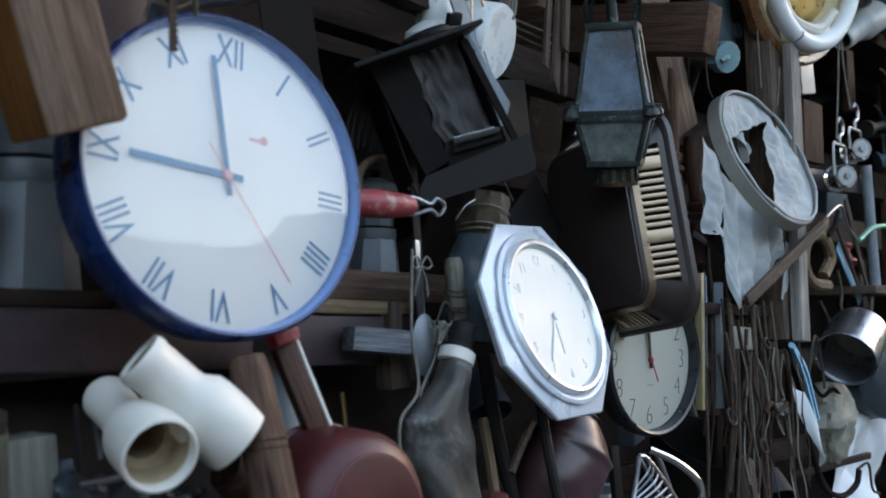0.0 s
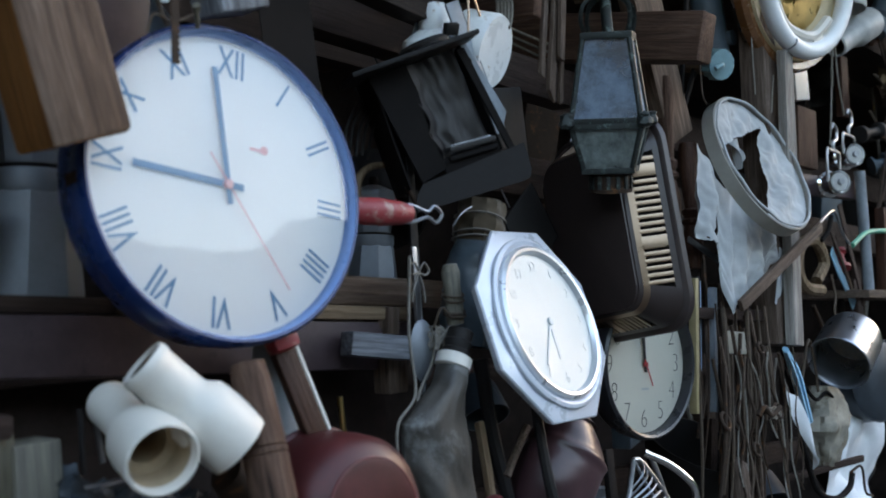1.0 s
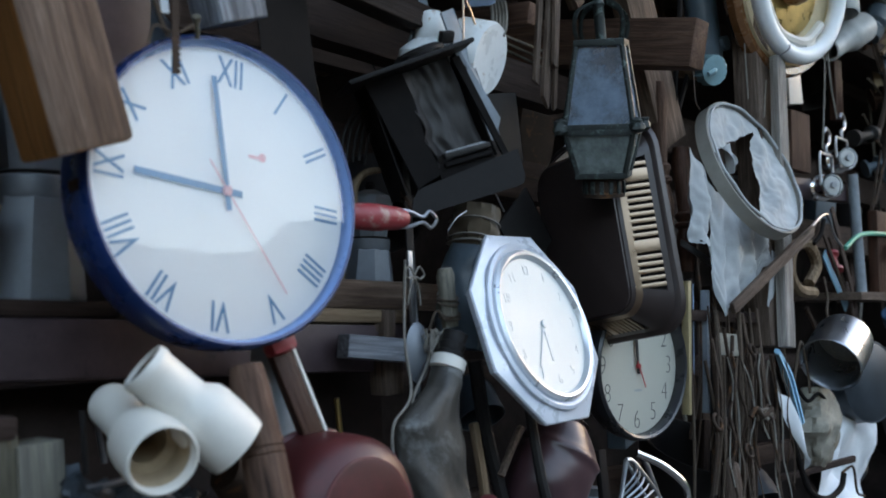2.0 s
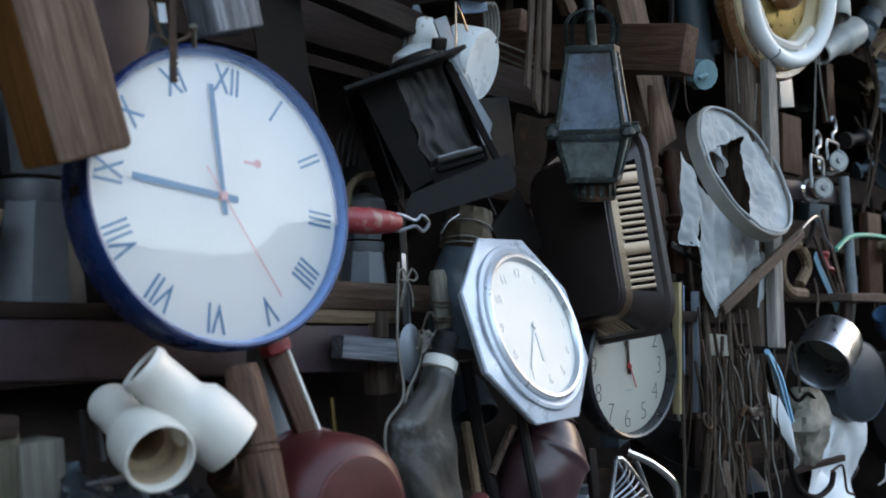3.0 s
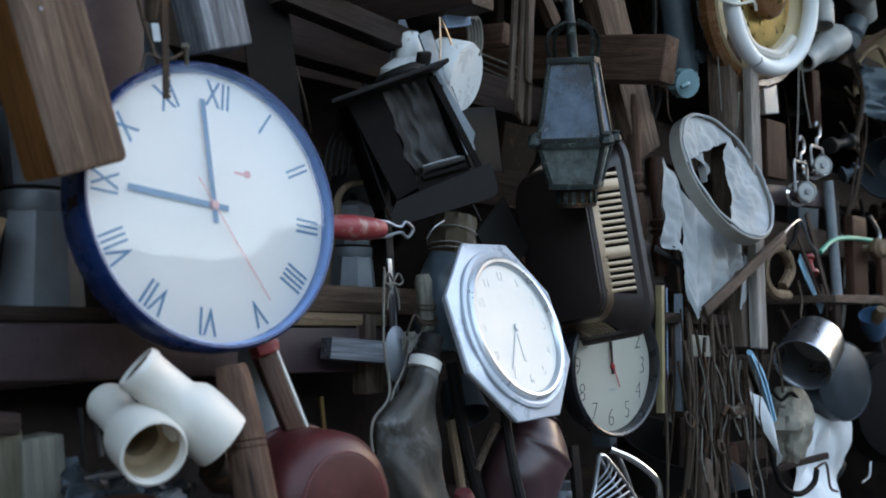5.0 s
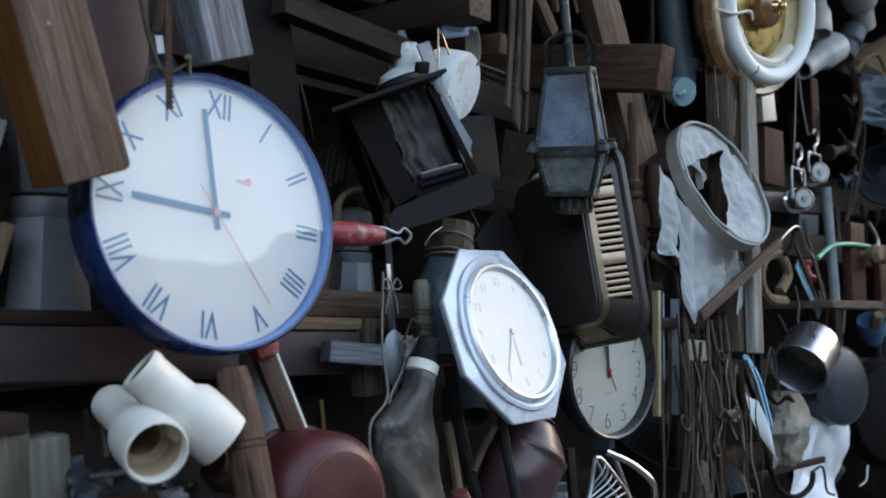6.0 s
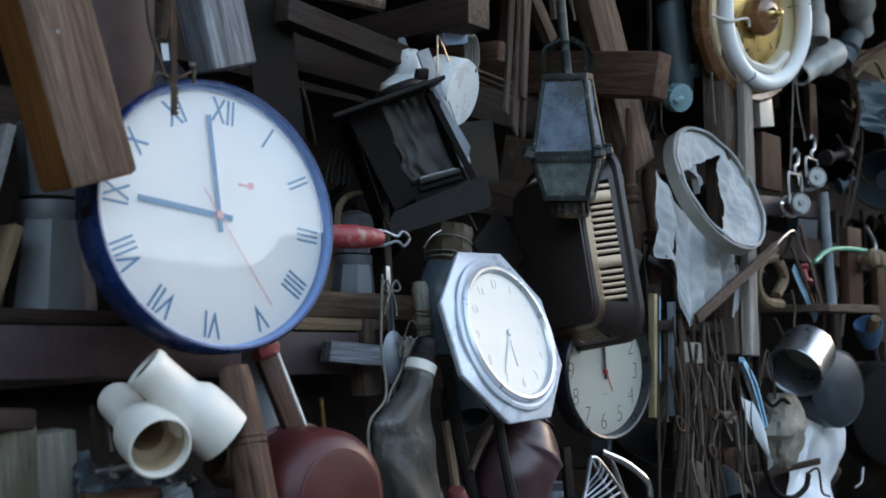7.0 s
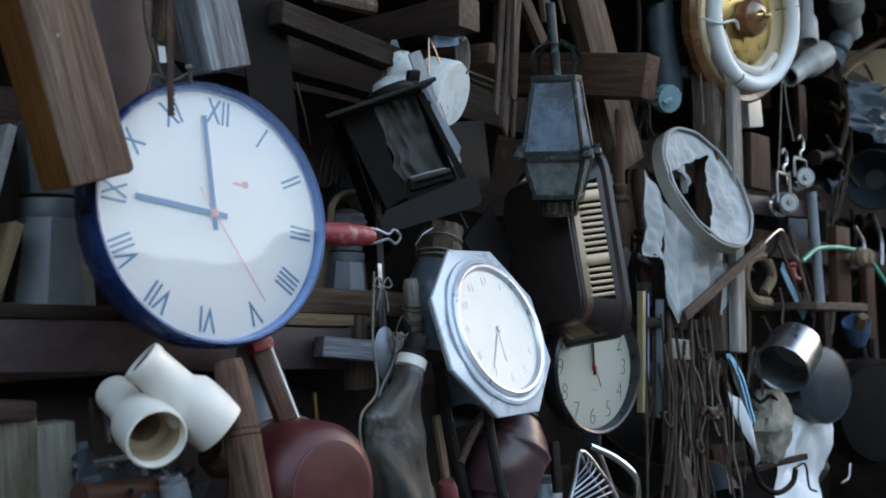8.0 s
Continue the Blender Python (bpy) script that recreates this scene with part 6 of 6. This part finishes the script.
# ---- below the silver clock: jug, tools, racks ----
def dark_jug():
    """A sagging glazed vessel: its belly is folded, one flank pressed flat."""
    m, ln = along((1.363, 0.940, 1.349), (1.424, 0.940, 1.491))
    t = thing("red_kettle", m, "dented dark plum-red enamel vessel hanging under the clock", "vessel")

    def belly(u, v):
        a = 2 * math.pi * u
        r = 0.074 * (0.62 + 0.38 * math.sin(math.pi * min(1, 0.15 + 0.85 * v)) ** 0.7) * (1 - 0.25 * v ** 6)
        r *= 1 + 0.10 * noise.noise((math.cos(a) * 1.3, math.sin(a) * 1.3, v * 2.2))
        p = Vector((r * math.cos(a), 0.8 * r * math.sin(a), ln * v))
        flat = Vector((0.80, -0.58, -0.16))
        over = p.dot(flat) - 0.047
        if over > 0:
            p -= flat * over * 0.88
        p.y -= 0.006 * math.exp(-((v - 0.62 + 0.9 * p.x) / 0.05) ** 2)
        return p
    part("body", sheet(bmesh.new(), belly, 72, 48, 0), PLUM_GLAZE, t)
    part("cap", lathe(bmesh.new(), [(0.046, ln - 0.004), (0.030, ln + 0.006), (0, ln + 0.010)], 30, squash=0.8), PLUM_GLAZE, t)
    part("foot", lathe(bmesh.new(), [(0.050, 0.002), (0.046, -0.010), (0, -0.012)], 30, squash=0.8), PLUM_GLAZE, t)


PLUM_GLAZE = coat("plum_enamel", (0.058, 0.026, 0.030), 0.34, vary=0.35, scale=18, relief=0.12, spec=0.5)
dark_jug()
rod("iron_tool", [(1.326, 0.885, 1.321), (1.308, 0.900, 1.410), (1.307, 0.915, 1.480), (1.323, 0.935, 1.524)], 0.0085, DARK_METAL, "dark iron tool handle in front of the kettle", "tool", taper=0.8)
rod("iron_tool", [(1.305, 0.955, 1.343), (1.266, 0.965, 1.470), (1.249, 0.975, 1.579)], 0.010, DARK_METAL, "dark iron bar hanging behind the clock", "tool")
rod("iron_tool", [(1.277, 0.950, 1.417), (1.301, 0.950, 1.451), (1.333, 0.955, 1.482)], 0.006, WOOD_DRIFT, "curved grey stick behind the kettle", "stick")
plank("stick", (1.252, 0.940, 1.332), (1.227, 0.955, 1.495), 0.014, 0.010, WOOD_TAN, "pale narrow stick behind the bottle", "stick", wear=0.002)
turned("pink_handle", (1.209, 0.915, 1.348), (1.189, 0.905, 1.401), [(0, 0), (0.016, 0), (0.017, 0.7), (0.012, 0.95), (0, 1)], RED_PALE, "dull pink plastic handle end", "handle", 18)
plank("dark_bar", (1.506, 0.915, 1.353), (1.507, 0.925, 1.440), 0.022, 0.010, BLACK_IRON, "black bar with a hanging hole", "bar", wear=0)
turned("glass_jar", (1.523, 0.965, 1.291), (1.526, 0.965, 1.377), [(0, 0), (0.034, 0), (0.034, 0.7), (0.026, 0.85), (0.028, 1), (0, 1)], ALUMINIUM, "pale ribbed aluminium jar", "jar", 28)


def wire_rack():
    t = thing("wire_rack", (1.609, 0.915, 1.366), "silver wire rack of crossing rods", "rack")
    p = Vector((1.609, 0.915, 1.366))
    q = [Vector(v) - p for v in ((1.586, 0.930, 1.417), (1.606, 0.925, 1.410), (1.659, 0.905, 1.343), (1.656, 0.900, 1.313), (1.555, 0.925, 1.316), (1.573, 0.930, 1.368))]
    part("frame", sweep(bmesh.new(), [*q, q[0]], 0.0042, 8, n=3), STEEL, t)
    for k in range(7):
        a, b = q[5].lerp(q[4], k / 6), q[1].lerp(q[2], k / 6)
        part("cross_wire", sweep(bmesh.new(), [a, a.lerp(b, 0.5) + Vector((0, -0.012, 0.006)), b], 0.0022, 6), STEEL, t)
    part("spine", sweep(bmesh.new(), [q[0], q[0].lerp(q[3], 0.5) + Vector((-0.008, 0, 0)), q[3]], 0.003, 6), STEEL, t)


wire_rack()
rod("chrome_tube", [(1.661, 0.955, 1.421), (1.699, 0.930, 1.401), (1.732, 0.910, 1.372), (1.744, 0.905, 1.348), (1.741, 0.905, 1.294)], 0.0065, CHROME, "bent chrome tube frame", "tube", segs=12)
rod("chrome_tube", [(1.705, 0.965, 1.407), (1.725, 0.955, 1.354), (1.750, 0.950, 1.294)], 0.005, STEEL, "thin steel tube frame", "tube", segs=10)
turned("dark_basin", (2.050, 1.100, 1.303), (2.038, 1.050, 1.405), [(0, 0), (0.05, 0), (0.09, 0.5), (0.11, 1), (0.105, 1), (0.05, 0.1), (0, 0.1)], DARK_METAL, "dark metal basin in the shade", "basin", 30)

# ---- lower left: axe handle, boxes, scrap ----
turned("axe_handle", (0.736, 0.800, 1.376), (0.730, 0.860, 1.582), [(0, 0), (0.023, 0), (0.022, 0.3), (0.0225, 0.565), (0.0205, 0.57), (0.0225, 0.575), (0.0225, 0.60), (0.0205, 0.605), (0.0225, 0.61), (0.020, 0.9), (0.017, 1), (0, 1)], WOOD_BEAM, "thick worn dark brown wooden tool handle", "tool", 24)


def grey_sack(u, v):
    a = 2 * math.pi * u
    return Vector((0.032 * (1 - 0.4 * v) * math.cos(a), 0.03 * math.sin(a), 0.12 * v + 0.008 * noise.noise((a, v * 3, 1))))


solo("grey_tin", sheet(bmesh.new(), grey_sack, 24, 10, 0), GREY_PAINT, Matrix.Translation((0.851, 0.955, 1.489)), "dull grey metal funnel behind the handle", "funnel")
turned("brass_rod", (1.058, 1.050, 1.476), (1.049, 1.050, 1.532), [(0, 0), (0.004, 0), (0.004, 1), (0, 1)], BRASS, "thin brass rod in the shade", "rod", 10)
plank("low_shelf", (-0.60, 0.90, 1.330), (0.78, 0.90, 1.330), 0.02, 0.40, WOOD_DARK, "dark lower shelf board", "shelf")
for a, b, mt, w, lab in (((0.518, 0.950, 1.418), (0.510, 0.950, 1.521), WOOD_PALE, 0.050, "pale wooden board stood on the lower shelf"), ((0.538, 0.950, 1.416), (0.528, 0.950, 1.522), WOOD_TAN, 0.014, "narrow brown board stood on the lower shelf"), ((0.566, 0.945, 1.414), (0.556, 0.945, 1.512), WOOD_PALE, 0.048, "pale greenish wooden block stood on the lower shelf")):
    plank("stood_board", a, b, w, 0.045, mt, lab, "board", group="stood boards", bevel=0.003)
plank("crate_plank", (0.455, 0.930, 1.530), (0.535, 0.950, 1.526), 0.022, 0.12, WOOD_DARK, "dark wooden crate lid over the boards", "lid", bevel=0.004)
for k in range(5):
    rod("scrap_rod", [Vector((0.627, 0.990, 1.537)) + Vector((0.016 * k, 0, 0)), Vector((0.631, 0.985, 1.473)) + Vector((0.017 * k + 0.004 * (k % 2), 0, 0.01 * (k % 3)))], 0.003, STEEL if k % 2 else DARK_METAL, "thin dull scrap rod behind the pipes", "rod", "scrap rods", segs=6)
rod("scrap_bracket", [(0.611, 0.960, 1.462), (0.638, 0.955, 1.465), (0.666, 0.950, 1.470)], 0.004, STEEL, "bent steel scrap under the pipes", "scrap")


def scrap_metal(u, v):
    return Vector(((u - 0.5) * 0.17, (v - 0.5) * 0.08, 0.030 * noise.noise((u * 6, v * 5, 4)) + 0.014 * noise.noise((u * 15, v * 13, 6))))


solo("scrap_metal", sheet(bmesh.new(), scrap_metal, 30, 18, 0.0015), PAN_BLUE, Matrix.Translation((0.657, 0.930, 1.442)) @ pose(0, 0, 0, 35, 10, 0), "crumpled dark scrap metal on the lower shelf", "scrap")
turned("tin_tube", (0.695, 0.900, 1.405), (0.683, 0.905, 1.447), [(0, 0), (0.018, 0), (0.018, 0.8), (0.014, 0.85), (0.014, 1), (0.010, 1), (0.010, 0.8)], GREY_PAINT, "short grey tin tube", "tube", 20)
turned("wooden_roller", (0.560, 0.900, 1.435), (0.702, 0.930, 1.426), [(0, 0), (0.014, 0), (0.018, 0.3), (0.018, 0.7), (0.013, 1), (0, 1)], WOOD_RED, "dark reddish wooden roller", "roller", 18)
turned("rusty_knob", (0.767, 0.900, 1.455), (0.738, 0.900, 1.472), [(0, 0), (0.02, 0), (0.025, 0.4), (0.02, 1), (0, 1)], RUST, "rusty knob under the pipes", "knob", 16)
# Dark sheet put in to draw the black shade below the shelf.
plank("plywood_sheet", (0.874, 1.120, 1.291), (0.860, 1.120, 1.566), 0.70, 0.01, SHADE_DARK, "dark sheet standing in for the shade under the shelf", "panel", wear=0)

# ---- middle depth on the right: boxes, reels and boards ----
plank("brown_board", (2.545, 1.020, 2.005), (2.543, 1.020, 2.145), 0.110, 0.02, WOOD_BEAM, "brown board hung behind the steel fittings", "board", wear=0.002)
plank("plum_rail", (2.419, 1.000, 1.955), (2.819, 1.000, 1.978), 0.045, 0.03, PLUM, "dull plum rail behind the steel fittings", "rail")
plank("brown_board", (2.958, 1.080, 2.194), (2.949, 1.080, 2.356), 0.050, 0.02, WOOD_RED, "reddish brown board in the shade", "board", wear=0.002)
for a, b, r, mt in (((3.108, 1.050, 2.271), (3.127, 1.020, 2.282), 0.030, WOOD_BEAM), ((3.277, 1.050, 1.986), (3.311, 1.020, 1.992), 0.026, RUST), ((3.069, 1.060, 2.075), (3.099, 1.030, 2.089), 0.024, BLUE_GREY), ((3.411, 1.050, 2.635), (3.457, 1.020, 2.647), 0.036, RUST), ((2.713, 1.020, 1.823), (2.694, 1.000, 1.777), 0.016, RED_WOOD)):
    turned("reel", a, b, [(0, 0), (r, 0), (r, 0.15), (r * 0.5, 0.22), (r * 0.5, 0.78), (r, 0.85), (r, 1), (r * 0.3, 1), (0, 0.9)], mt, "small worn reel hung among the clutter", "reel", 24, "small reels")
for k, (a, b) in enumerate((((3.027, 1.030, 2.313), (3.342, 1.000, 2.219)), ((3.175, 1.040, 2.221), (3.025, 1.020, 1.970)), ((3.257, 1.000, 2.007), (3.289, 0.990, 1.856)), ((3.039, 1.050, 2.219), (3.230, 1.030, 2.091)), ((2.475, 0.990, 1.683), (2.519, 0.980, 1.574)), ((3.180, 1.000, 1.850), (3.160, 1.020, 1.966)))):
    m = Vector(a).lerp(Vector(b), 0.5) + Vector((0.03, 0, -0.02 + 0.015 * (k % 3)))
    rod("hung_cable", [a, m, b], 0.004 + 0.0012 * (k % 3), (CORD_DARK, RUST, STEEL)[k % 3], "brown cable looped among the clutter", "cable", "looped cables", segs=7)
plank("brown_stick", (3.023, 1.030, 2.398), (3.376, 0.990, 2.562), 0.016, 0.012, WOOD_BEAM, "thin brown stick among the fittings", "stick", wear=0.002)
plank("brown_board", (3.288, 1.020, 1.637), (3.279, 1.020, 1.857), 0.07, 0.02, WOOD_RED, "reddish brown board in the shade", "board", wear=0.002)

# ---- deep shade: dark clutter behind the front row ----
# Added filler rails and random clutter, in dark colours that deepen the shade.
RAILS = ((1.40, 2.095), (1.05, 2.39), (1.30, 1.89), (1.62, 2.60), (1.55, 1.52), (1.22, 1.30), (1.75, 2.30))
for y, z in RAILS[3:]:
    plank("rafter", (-1.88, y, z + 0.02), (6.28, y, z + 0.02), 0.05, 0.04, WOOD_DARK, "added rail deep in the stall, coloured dark for shade", "beam")
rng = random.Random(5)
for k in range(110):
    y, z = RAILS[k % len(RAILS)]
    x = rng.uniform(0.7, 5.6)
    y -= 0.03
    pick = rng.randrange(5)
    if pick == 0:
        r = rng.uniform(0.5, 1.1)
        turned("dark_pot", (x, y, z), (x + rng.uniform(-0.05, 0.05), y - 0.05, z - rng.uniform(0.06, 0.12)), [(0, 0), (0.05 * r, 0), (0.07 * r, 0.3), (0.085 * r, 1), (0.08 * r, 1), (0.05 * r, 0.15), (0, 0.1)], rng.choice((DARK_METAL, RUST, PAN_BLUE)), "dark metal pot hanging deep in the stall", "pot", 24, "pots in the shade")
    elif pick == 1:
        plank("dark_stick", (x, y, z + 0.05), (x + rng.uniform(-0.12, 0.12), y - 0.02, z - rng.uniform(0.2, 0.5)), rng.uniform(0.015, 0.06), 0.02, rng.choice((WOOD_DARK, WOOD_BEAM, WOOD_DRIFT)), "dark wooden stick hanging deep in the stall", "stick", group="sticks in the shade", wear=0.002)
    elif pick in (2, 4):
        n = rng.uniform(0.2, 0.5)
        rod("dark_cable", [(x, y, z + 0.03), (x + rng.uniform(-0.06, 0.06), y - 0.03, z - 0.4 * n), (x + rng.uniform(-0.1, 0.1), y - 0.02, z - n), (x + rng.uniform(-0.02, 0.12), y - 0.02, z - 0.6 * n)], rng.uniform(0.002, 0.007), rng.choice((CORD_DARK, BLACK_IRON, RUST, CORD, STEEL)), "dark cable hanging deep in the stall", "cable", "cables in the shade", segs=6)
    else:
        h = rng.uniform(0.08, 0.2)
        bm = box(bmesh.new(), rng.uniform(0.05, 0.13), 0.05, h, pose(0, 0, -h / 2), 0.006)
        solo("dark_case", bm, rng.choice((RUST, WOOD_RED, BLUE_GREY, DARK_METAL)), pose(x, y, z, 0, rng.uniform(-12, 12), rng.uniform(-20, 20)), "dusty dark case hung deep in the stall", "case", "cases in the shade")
